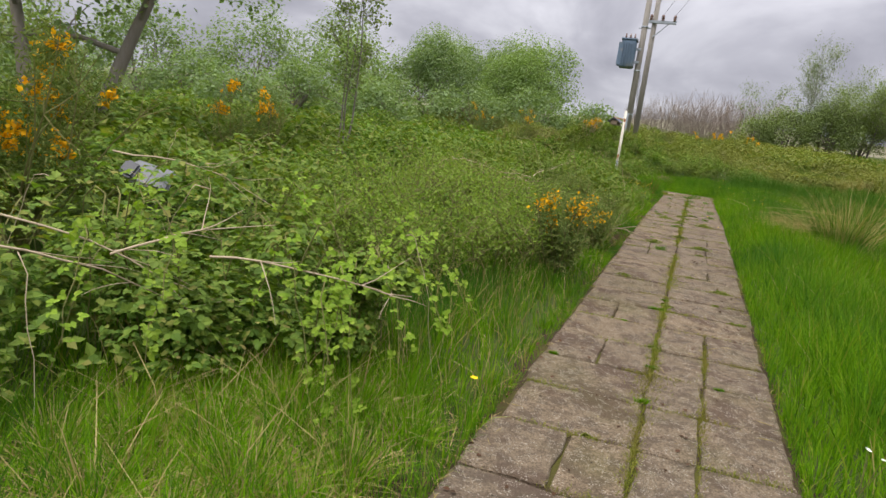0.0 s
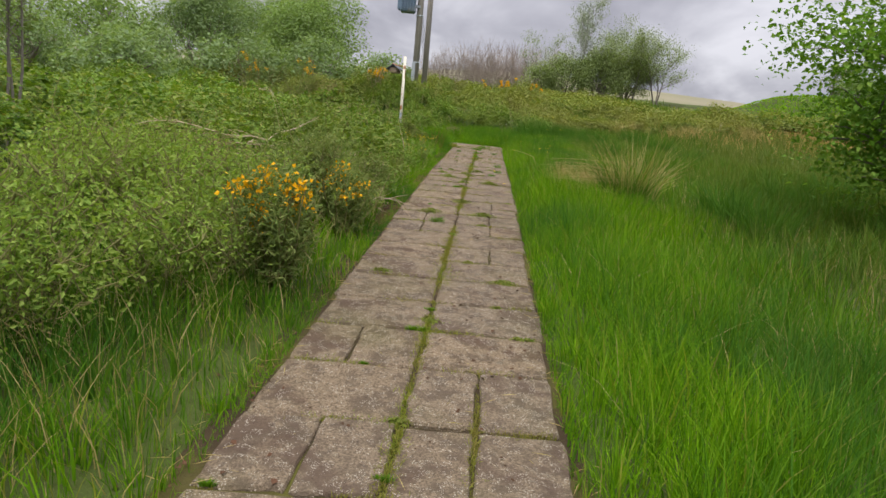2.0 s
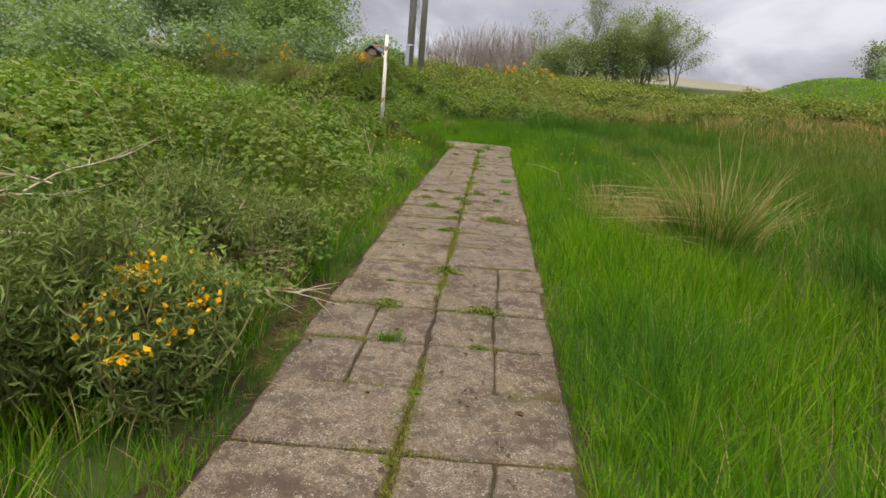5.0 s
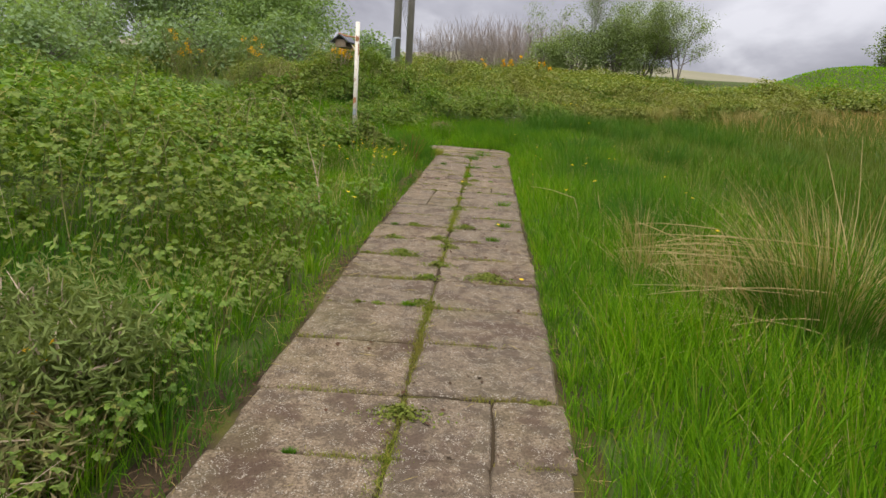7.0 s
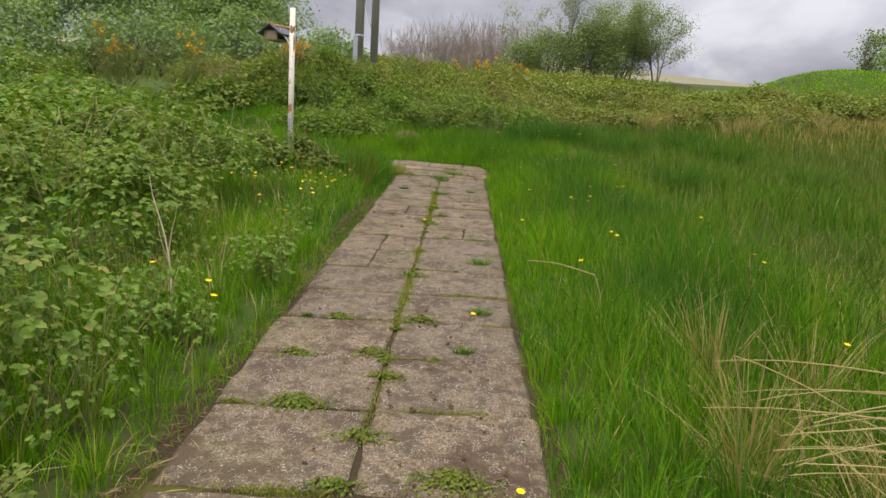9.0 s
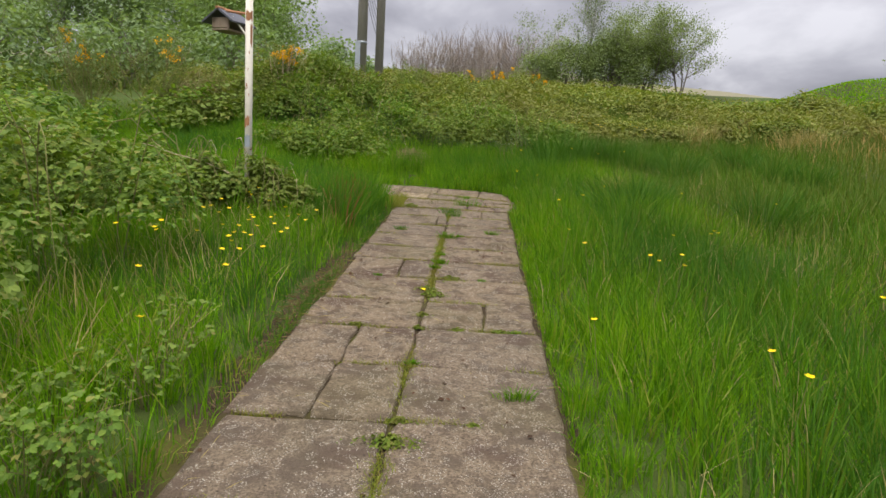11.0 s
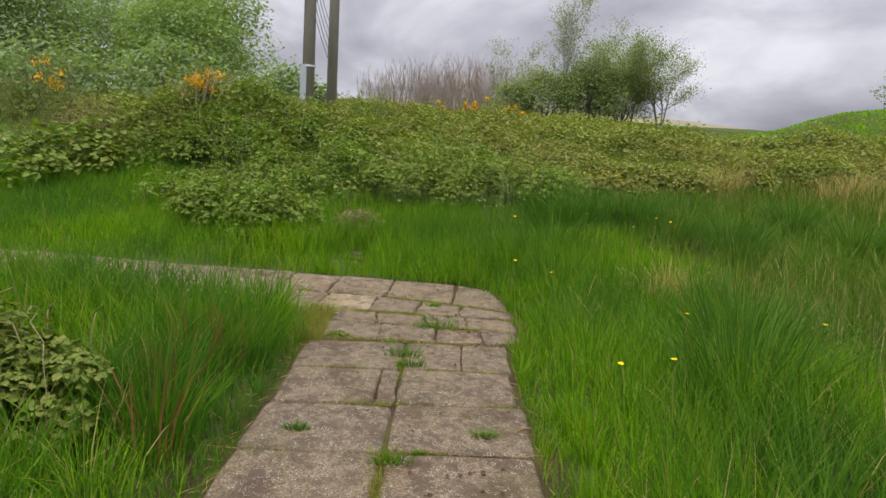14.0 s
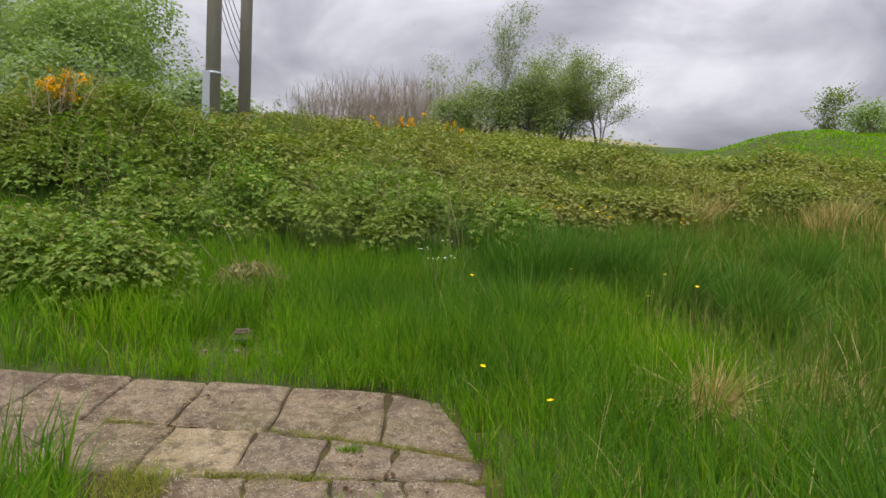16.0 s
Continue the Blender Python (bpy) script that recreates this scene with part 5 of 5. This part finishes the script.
joint_blades("edge_fringe", np.column_stack([ex3, ey3])[ok], "short grass fringe along the slab edges", 0.03, 0.12, GRASS)
n = 12000
ex2 = rng.uniform(-0.5, 1.6, n)
ey2 = np.choose(rng.integers(0, 4, n), [22.19 + 0.02 * ex2, 22.68 - 0.09 * ex2, 22.98 - 0.06 * ex2, middle_joint(ex2)]) + rng.normal(0, 0.022, n)
ok = (np.sin(ex2 * 5 + ey2 * 9) + rng.normal(0, 0.5, n) > 0.1) & (ey2 > arm_front(ex2))
joint_blades("end_joint_moss", np.column_stack([ex2, ey2])[ok], "moss and short grass between the end stones", 0.01, 0.05)
patch = np.column_stack([rng.normal(-0.05, 0.14, 3200), rng.uniform(22.1, 23.5, 3200)])
patch = patch[(patch[:, 0] < 0.05) & (patch[:, 0] > -0.55) & (patch[:, 1] < 22.98 - 0.1 * patch[:, 0])]
joint_blades("corner_grass", patch, "short yellowish grass at the inner corner of the paving", 0.04, 0.14)


# ---- broad-leaved herbs along the verge ----
def herb(x, y, h, label, leaf=0.034, count=70):
    t = thing("verge_herb", x, y, float(land(x, y)), label, "herb", "leafy herbs along the verge")
    a, q = rng.uniform(0, 6.283, count), np.sqrt(rng.uniform(0, 1, count)) * h * 0.55
    pos = np.column_stack([np.cos(a) * q, np.sin(a) * q, h * rng.uniform(0.35, 1.0, count)])
    ps = [[(np.array([0.02 * math.cos(b), 0.02 * math.sin(b), -0.02]), 0.003), (p * np.array([0.6, 0.6, 0.7]), 0.0025), (p, 0.0015)] for p, b in zip(pos[::5], a[::5])]
    child("stalk", np_mesh("stalk", *tubes(ps, 4), GREEN_CANE), t, kind="stuff")
    rot = frames_from(np.column_stack([np.cos(a) * 0.5, np.sin(a) * 0.5, np.ones(count)]) + rng.normal(0, 0.3, (count, 3)), a - 1.57 + rng.normal(0, 0.4, count))
    v, f = scatter(TRI_V, TRI_F, pos, rot, leaf * rng.uniform(0.6, 1.2, (count, 1)))
    child("foliage", np_mesh("foliage", v, f, BRAMBLE), t, kind="stuff")
    return t


for k in range(52):
    y = rng.uniform(9.4, 16.8)
    x = path_mid(y) - 1.0 - abs(rng.normal(0, 0.5))
    herb(x, y, rng.uniform(0.25, 0.5), "leafy green herb at the edge of the path")
for x, y, h in ((-0.98, 12.75, 0.36), (-1.3, 12.5, 0.42), (-1.6, 12.9, 0.45), (-1.2, 13.15, 0.4), (-1.75, 12.4, 0.45), (-1.0, 11.9, 0.34)):
    herb(x, y, h, "broad-leaved bramble sprouting at the edge of the grass", 0.058, 60)


def bramble_shoot(start, reach, aim, top, drop, leaf=0.042):
    """One long cane that arches out of the thicket and hangs over, leafy all along."""
    x, y = start
    t = thing("bramble_shoot", x, y, float(land(x, y)), "arching bramble shoot with fresh pale green leaves", "bramble", "bramble shoots over the verge")
    ca, sa = math.cos(radians(aim)), math.sin(radians(aim))
    pts = []
    for s in np.linspace(0, 1, 12):
        h = top * min(1.0, 1.9 * s) - drop * max(0.0, s - 0.45) ** 1.6 / 0.38
        pts.append((np.array([ca * reach * s, sa * reach * s, max(h, 0.04)]) + rng.normal(0, 0.012, 3), 0.0042 * (1.15 - 0.75 * s)))
    child("cane", np_mesh("cane", *tubes([pts], 5), GREEN_CANE, smooth=True), t)
    n = 46
    f = rng.uniform(2.5, 10.99, n)
    core = np.array([q[0] for q in pts])
    i = f.astype(int)
    pos = core[i] + (core[np.minimum(i + 1, 11)] - core[i]) * (f - i)[:, None] + rng.normal(0, 0.035, (n, 3))
    rot = frames_from(rng.normal(0, 0.45, (n, 3)) + np.array([0.25, -0.35, 1.0]), rng.uniform(0, 6.28, n))
    v, fc = scatter(TRI_V, TRI_F, pos, rot, leaf * rng.uniform(0.55, 1.25, (n, 1)))
    child("foliage", np_mesh("foliage", v, fc, SHOOT_TIP), t, kind="stuff")
    return t


for x, y, reach, aim, top, drop in ((-1.75, 3.2, 0.75, -25, 0.85, 0.55), (-1.7, 3.0, 0.7, -40, 0.8, 0.75), (-1.8, 3.4, 0.8, -10, 0.85, 0.45), (-1.65, 2.95, 0.65, -55, 0.75, 0.7), (-2.1, 2.9, 0.8, -30, 0.9, 0.6), (-2.3, 2.7, 0.7, -60, 0.85, 0.55), (-1.55, 3.1, 0.6, -70, 0.7, 0.68), (-1.9, 3.7, 0.9, 5, 0.85, 0.5), (-2.7, 2.5, 0.8, -50, 0.9, 0.5), (-2.2, 4.1, 0.9, 0, 0.85, 0.5), (-3.0, 2.9, 0.9, -35, 1.05, 0.5), (-2.5, 3.4, 0.9, -20, 1.05, 0.45)):
    bramble_shoot((x, y), reach, aim, top, drop)


# ---- dead branches ----
def dead_branch(x, y, z, length, aim, rise, label="bare pale dead branch among the brambles", radius=0.0065, twigs=4):
    t = thing("dead_branch", x, y, float(land(x, y)) + z, label, "branch", "dead branches")
    main = limb((0, 0, 0), (math.cos(radians(aim)), math.sin(radians(aim)), rise), length, radius, 8, 0.16, -0.02)
    child("stem", np_mesh("stem", *tubes([main], 6), CANE, smooth=True), t)
    for k in range(twigs):
        b = main[int(rng.integers(2, 7))]
        tw = limb(b[0], (math.cos(radians(aim) + rng.normal(0, 0.7)), math.sin(radians(aim) + rng.normal(0, 0.7)), rise + rng.normal(0, 0.3)), length * rng.uniform(0.2, 0.45), radius * 0.5, 4, 0.25, 0.0)
        child("twig", np_mesh("twig", *tubes([tw], 5), CANE, smooth=True), t)
    return t


dead_branch(-2.9, 1.9, 0.95, 1.5, 35, -0.05)
dead_branch(-2.7, 1.7, 0.85, 1.3, 60, 0.05)
dead_branch(-2.2, 2.1, 0.8, 0.9, 70, 0.25)
dead_branch(-2.0, 2.5, 0.75, 1.0, 15, -0.05)
dead_branch(-3.6, 3.4, 1.05, 1.2, 15, -0.1)
dead_branch(-1.5, 3.5, 0.65, 0.6, -50, -0.3, radius=0.005, twigs=1)
for k, (x, y) in enumerate(((-2.1, 8.9), (-2.3, 9.3), (-1.9, 9.4), (-2.5, 9.0), (-2.0, 9.8), (-2.6, 9.7))):
    dead_branch(x, y, 0.75 + 0.05 * (k % 3), 1.0, 20 + 35 * k, 0.2 * (k % 3) - 0.1, "pale straggling dead branch on brown gorse", 0.007, 5)
dead_branch(-1.3, 10.3, 0.12, 1.1, -12, 0.0, "brown dead branch lying at the path edge", 0.010, 6)
dead_branch(-1.1, 9.9, 0.16, 0.9, 5, 0.02, "brown dead branch lying at the path edge", 0.008, 6)
dead_branch(-1.4, 10.7, 0.2, 1.0, -30, 0.0, "brown dead branch lying at the path edge", 0.008, 6)
dead_branch(-1.6, 20.2, 0.55, 0.9, 190, 0.6, "arched dry bramble cane beside the post", 0.008, 1)
dead_branch(-0.85, 14.66, 0.0, 0.95, 90, 12, "thin dark upright dead stem in the verge", 0.009, 2)

# brown withered gorse patch above the path
WITHER = leaf_mat("withered_spine", [(0.0, (0.20, 0.13, 0.07)), (0.35, (0.32, 0.24, 0.13)), (0.5, (0.16, 0.19, 0.06)), (1.0, (0.24, 0.26, 0.09))], (0.22, 0.19, 0.08), 0.7, 0.15, 1.5)
for x, y, r, h in ((-2.3, 9.2, 0.7, 0.85), (-2.9, 9.6, 0.7, 0.95), (-1.02, 10.6, 0.28, 0.34), (-1.25, 10.0, 0.3, 0.36), (-5.5, 29.6, 0.7, 1.1), (-0.15, 26.3, 0.35, 0.35)):
    t = thing("withered_gorse", x, y, float(land(x, y)), "withered brown gorse with dead spiny twigs", "gorse", "withered gorse")
    n = 4200
    u = rng.normal(0, 1, (n, 3))
    u /= np.linalg.norm(u, axis=1, keepdims=True)
    pos = u * np.array([r, r, h * 0.6]) * rng.uniform(0.3, 1.05, (n, 1)) + np.array([0, 0, h * 0.42])
    pos[:, 2] = np.maximum(pos[:, 2], 0.03)
    v, f = scatter(DIAMOND_V * np.array([0.06, 1, 1]), DIAMOND_F, pos, frames_from(rng.normal(0, 1, (n, 3)), rng.uniform(0, 6.28, n)), 0.09 * rng.uniform(0.5, 1.3, (n, 1)))
    child("foliage", np_mesh("foliage", v, f, WITHER), t, kind="stuff")

# ---- dumped panel in the brambles ----
px_, py_ = -4.2, 4.25
dump = thing("dumped_car_panel", px_, py_, float(land(px_, py_)), "dull grey dumped panel with a black block as its shaded opening, half buried in brambles", "scrap panel", "", 35)
part("panel", box(0.34, 0.05, 0.22, (0.1, 0, 0.80), 0.02, Matrix.Rotation(radians(-32), 4, "X") @ Matrix.Rotation(radians(14), 4, "Y")), GREY_PANEL, dump)
# solid black block; its colour stands in for the shade inside an opening
part("opening_shade", box(0.13, 0.06, 0.15, (-0.07, -0.02, 0.84), 0.02, Matrix.Rotation(radians(-32), 4, "X") @ Matrix.Rotation(radians(24), 4, "Y")), BLACK_PLASTIC, dump, "black block for the shade in an opening")
part("foot", box(0.05, 0.04, 0.7, (0.1, 0.05, 0.35), 0.012), GREY_PANEL, dump, "grey metal strut")

# ---- crumbled drain and stones at the end of the paving ----
dx, dy = -0.04, 25.3
drain = thing("broken_brick", dx, dy, float(land(dx, dy)), "broken reddish brick at a dark crumbled hollow", "brick", "", 20)
part("body", box(0.15, 0.09, 0.05, (0, 0, 0.008), 0.018), BRICK_RED, drain)
# no hole is cut: a flat black block gives the drain's inner shade
hollow = thing("drain_hollow", dx + 0.02, dy - 0.18, float(land(dx, dy - 0.18)), "small crumbled drain, the shade in its mouth drawn as a black block", "drain")
part("mouth_shade", box(0.17, 0.08, 0.03, (0, 0, -0.006), 0.012), BLACK_PLASTIC, hollow)
for k in range(9):
    x, y = dx + rng.uniform(-0.45, 0.5), dy - rng.uniform(0.3, 0.6)
    st = thing("stone", x, y, float(land(x, y)) + 0.02, "small brown loose stone by the paving edge", "stone", "loose stones")
    bm = bmesh.new()
    bmesh.ops.create_icosphere(bm, subdivisions=1, radius=rng.uniform(0.025, 0.05))
    for vert in bm.verts:
        vert.co *= rng.uniform(0.75, 1.2)
        vert.co.z *= 0.6
    part("body", bm, BRICK_RED, st)
for x, y, s in ((19.5, 49.5, 0.3), (20.6, 49.2, 0.35), (33, 47.2, 0.4)):
    st = thing("rock", x, y, float(land(x, y)) + 0.1, "pale rock on the flank of the mound", "rock", "rocks on the mound")
    bm = bmesh.new()
    bmesh.ops.create_icosphere(bm, subdivisions=2, radius=s)
    for vert in bm.verts:
        vert.co *= rng.uniform(0.8, 1.15)
        vert.co.z *= 0.55
    part("body", bm, STONE, st)

# ---- litter: straw, dead leaves and grit on and beside the slabs ----
n = 1100
ly = rng.uniform(1.5, 24, n)
side = rng.uniform(0, 1, n)
lx = path_mid(ly) + np.where(side < 0.55, -0.80 + rng.normal(0, 0.07, n), np.where(side < 0.85, 0.82 + rng.normal(0, 0.06, n), rng.uniform(-0.7, 0.7, n)))
pos = np.column_stack([lx, ly, along(ly) + 0.008 + rng.uniform(0, 0.01, n)])
rot = frames_from(np.array([[0, 0, 1.0]]) + rng.normal(0, 0.12, (n, 3)), rng.uniform(0, 6.28, n))
v, f = scatter(DIAMOND_V * np.array([0.05, 1, 0.2]), DIAMOND_F, pos, rot, rng.uniform(0.03, 0.14, (n, 1)))
tagged(child("straw_litter", np_mesh("straw_litter", v, f, STRAW)), "scattered dry straw on the paving edges", "litter", kind="stuff")
LITTER = leaf_mat("brown_litter", [(0.0, (0.12, 0.075, 0.04)), (0.7, (0.24, 0.16, 0.08)), (1.0, (0.36, 0.27, 0.14))], (0.16, 0.11, 0.06), 0.8, 0.15)
n = 1700
ly = np.concatenate([rng.normal(18.2, 0.9, n // 2), rng.normal(10.0, 0.6, n // 3), rng.normal(13.4, 0.7, n - n // 2 - n // 3)])
lx = path_mid(ly) - 0.77 - np.abs(rng.normal(0, 0.11, n))
pos = np.column_stack([lx, ly, land(lx, ly) + 0.0 + rng.uniform(-0.01, 0.02, n)])
rot = frames_from(np.array([[0, 0, 1.0]]) + rng.normal(0, 0.25, (n, 3)), rng.uniform(0, 6.28, n))
v, f = scatter(DIAMOND_V * np.array([0.09, 1, 0.3]), DIAMOND_F, pos, rot, rng.uniform(0.03, 0.10, (n, 1)))
tagged(child("verge_litter", np_mesh("verge_litter", v, f, LITTER)), "brown straw and stalk litter in the bare strip beside the slabs", "litter", kind="stuff")
DEAD_LEAF = leaf_mat("dead_leaf", [(0.0, (0.05, 0.03, 0.018)), (1.0, (0.12, 0.06, 0.035))], (0.07, 0.045, 0.025), 0.8, 0.1)
n = 900
ly = rng.uniform(1.5, 24, n)
clump = np.sin(ly * 2.3) + np.sin(ly * 0.9 + 1) + rng.normal(0, 0.6, n)
lx = path_mid(ly) + np.where(clump > 0.4, rng.normal(0.35, 0.25, n), np.where(rng.uniform(0, 1, n) < 0.6, -0.82 + rng.normal(0, 0.07, n), rng.uniform(-0.7, 0.7, n)))
pos = np.column_stack([lx, ly, along(ly) + 0.008 + rng.uniform(0, 0.006, n)])
rot = frames_from(np.array([[0, 0, 1.0]]) + rng.normal(0, 0.3, (n, 3)), rng.uniform(0, 6.28, n))
v, f = scatter(DIAMOND_V, DIAMOND_F, pos, rot, rng.uniform(0.012, 0.04, (n, 1)))
tagged(child("leaf_litter", np_mesh("leaf_litter", v, f, DEAD_LEAF)), "dark scraps of dead leaf on the slabs", "litter", kind="stuff")

# scattered dry blades in the grass
lawn("dry_grass", np.concatenate([spread(2200, -2.0, -0.7, 1, 24), spread(2600, 1.8, 5, 6, 27)]), 0.22, 0.5, 0.006, STRAW, "scattered dry straw blades among the green grass")
# short grass round the crumbled drain
ring = np.column_stack([rng.normal(dx, 0.22, 900), rng.normal(dy - 0.12, 0.16, 900)])
ring = ring[np.hypot(ring[:, 0] - dx, (ring[:, 1] - dy + 0.1) * 0.8) > 0.1]
hh = rng.uniform(0.05, 0.16, len(ring))
v, qd, t3 = blades(np.column_stack([ring, land(ring[:, 0], ring[:, 1]) - 0.01]), hh, np.full(len(ring), 0.006), hh * rng.uniform(0.2, 1.0, len(ring)), rng.uniform(0, 6.283, len(ring)), False)
tagged(child("drain_grass", np_mesh("drain_grass", v, [qd, t3], GRASS)), "short green grass round the crumbled drain", "grass", kind="stuff")


# ---- paving, slab by slab ----
def slab_mesh(corners, zf, thick=0.06, worn=1.0):
    """A paving slab with worn, uneven edges and a bevelled rim; corners run round it, the mesh is centred."""
    cx, cy = sum(c[0] for c in corners) / 4, sum(c[1] for c in corners) / 4
    cz = float(zf(cx, cy))
    rim = []
    for (ax, ay), (bx, by) in zip(corners, corners[1:] + corners[:1]):
        for s in (0.0, 0.12, 0.37, 0.63, 0.88):
            j = (0.007 if s else 0.002) * worn
            cut = 0.06 if not s else 0.0
            qx, qy = ax + (bx - ax) * s, ay + (by - ay) * s
            rim.append((qx + (cx - qx) * cut * 0.3 + rng.normal(0, j), qy + (cy - qy) * cut * 0.3 + rng.normal(0, j)))
    tilt = rng.normal(0, 0.005, 2) * worn
    lift = rng.normal(0.002, 0.0025)
    n = len(rim)
    verts = []
    for ins, dz in ((0.0, -thick), (0.0, -0.012), (0.012, 0.0)):
        for px, py in rim:
            qx, qy = px + (cx - px) * ins / 0.3, py + (cy - py) * ins / 0.3
            verts.append((qx - cx, qy - cy, float(zf(qx, qy)) - cz + dz + lift + tilt[0] * (qx - cx) + tilt[1] * (qy - cy)))
    verts.append((0, 0, lift))
    quads = [(a * n + i, a * n + (i + 1) % n, (a + 1) * n + (i + 1) % n, (a + 1) * n + i) for a in (0, 1) for i in range(n)]
    tris = [(2 * n + i, 2 * n + (i + 1) % n, 3 * n) for i in range(n)]
    return verts, quads, tris, (cx, cy, cz)


def top_z(x, y):
    return along(np.asarray(y, dtype=float)) + 0.0


paving = new("pavement")
bed_y = np.arange(-3.6, 22.6, 0.3)
bv, bq = [], []
for k, y in enumerate(bed_y):
    for o in (-1.02, -0.76, 0.0, 0.79, 0.92):
        bv.append((path_mid(y) + o + (rng.normal(0, 0.03) if abs(o) > 0.8 else 0), y, float(top_z(0, y)) - (0.016 if abs(o) < 0.8 else 0.04) + rng.normal(0, 0.003)))
    if k:
        bq += [((k - 1) * 5 + i, (k - 1) * 5 + i + 1, k * 5 + i + 1, k * 5 + i) for i in range(4)]
child("joint_bed", np_mesh("joint_bed", bv, np.array(bq), MOSS, smooth=True), paving, "moss and dirt filling the joints")
bv, bq = [], []
ex, ey = np.linspace(-5.2, 1.72, 30), np.linspace(0, 1, 9)
for i, x in enumerate(ex):
    lo = arm_front(x)
    hi = back_edge(x) - 0.75 * max(0, x - 1.25)
    for s in ey:
        y = lo + (hi - lo) * s
        bv.append((x, y, float(top_z(x, y)) - 0.016 + rng.normal(0, 0.003)))
    if i:
        bq += [((i - 1) * 9 + j, (i - 1) * 9 + j + 1, i * 9 + j + 1, i * 9 + j) for j in range(8)]
child("joint_bed", np_mesh("joint_bed", bv, np.array(bq)[:, ::-1], MOSS, smooth=True), paving, "moss and dirt filling the joints")
tagged(paving, "old concrete slab path with mossy joints", "path", kind="structure")


def lay(corners, mat=None, worn=1.0):
    v, q, t3, at = slab_mesh(corners, top_z, worn=worn)
    ob = child("slab", np_mesh("slab", v, [q, t3], mat or SLAB), paving)
    ob.matrix_basis = pose(*at)


# slabs laid as two narrower pieces: joint from, joint to, distance from the middle
LEFT_SPLIT = ((2.75, -0.33), (4.51, -0.37), (5.73, -0.41), (9.22, -0.37), (9.80, -0.39), (16.33, -0.38), (16.96, -0.37), (18.78, -0.29), (21.07, -0.13))
RIGHT_SPLIT = ((2.16, 0.30), (2.75, 0.31), (3.34, 0.32), (3.94, 0.34), (4.51, 0.36), (5.10, 0.36), (8.08, 0.42), (9.22, 0.42), (9.80, 0.41), (10.39, 0.43), (10.93, 0.44), (17.56, 0.42), (21.62, 0.42))
GAP = 0.007
for y0, y1 in zip(JOINTS, JOINTS[1:]):
    for side, splits in ((-1, LEFT_SPLIT), (1, RIGHT_SPLIT)):
        edge = (0.745 if side < 0 else 0.775) + rng.normal(0, 0.012)
        slip = rng.normal(0, 0.008)
        spans = [(GAP + rng.uniform(0, 0.008), edge)]
        for at_y, off in splits:
            if abs(at_y - y0) < 0.05:
                spans = [(spans[0][0], abs(off) - GAP), (abs(off) + GAP, edge)]
        for u0, u1 in spans:
            a, b = sorted((side * u0, side * u1))
            lo, hi = y0 + GAP + slip, y1 - GAP + slip
            lay([(path_mid(lo) + a, lo + 0.02 * a), (path_mid(lo) + b, lo + 0.02 * b), (path_mid(hi) + b, hi + 0.02 * b), (path_mid(hi) + a, hi + 0.02 * a)])


# the paved turning at the end: rougher, smaller stones between slanting joints
def stones(cuts, lo, hi, worn=1.8, pale=None, lean=0.0):
    for a, b in zip(cuts, cuts[1:]):
        a, b = a + 0.007, b - 0.007
        la, lb = lo(a - lean), lo(b - lean)
        lay([(a - lean, la + 0.007), (b - lean, lb + 0.007), (b, hi(b) - 0.007), (a, hi(a) - 0.007)], SLAB_PALE if pale is not None and a < pale < b else None, worn)


stones((-0.02, 0.47, 0.93, 1.30, 1.60), lambda x: 22.19 + 0.02 * x, lambda x: 22.68 - 0.09 * x)
stones((-0.04, 0.42, 0.83, 1.20, 1.64), lambda x: 22.68 - 0.09 * x, lambda x: 22.98 - 0.06 * x)
stones([-0.70 - 0.60 * k for k in range(8, -1, -1)] + [-0.10, 0.38, 0.80, 1.18, 1.66], lambda x: 22.98 - 0.05 * x, middle_joint, 1.5, 0.1, 0.07)
stones([-0.07 - 0.51 * k for k in range(11, -1, -1)] + [0.50, 1.16], middle_joint, back_edge, 1.4, None, 0.07)
lay([(1.10, middle_joint(1.10) + 0.01), (1.64, 23.14), (1.50, 23.92), (1.18, 24.05)], None, 1.8)
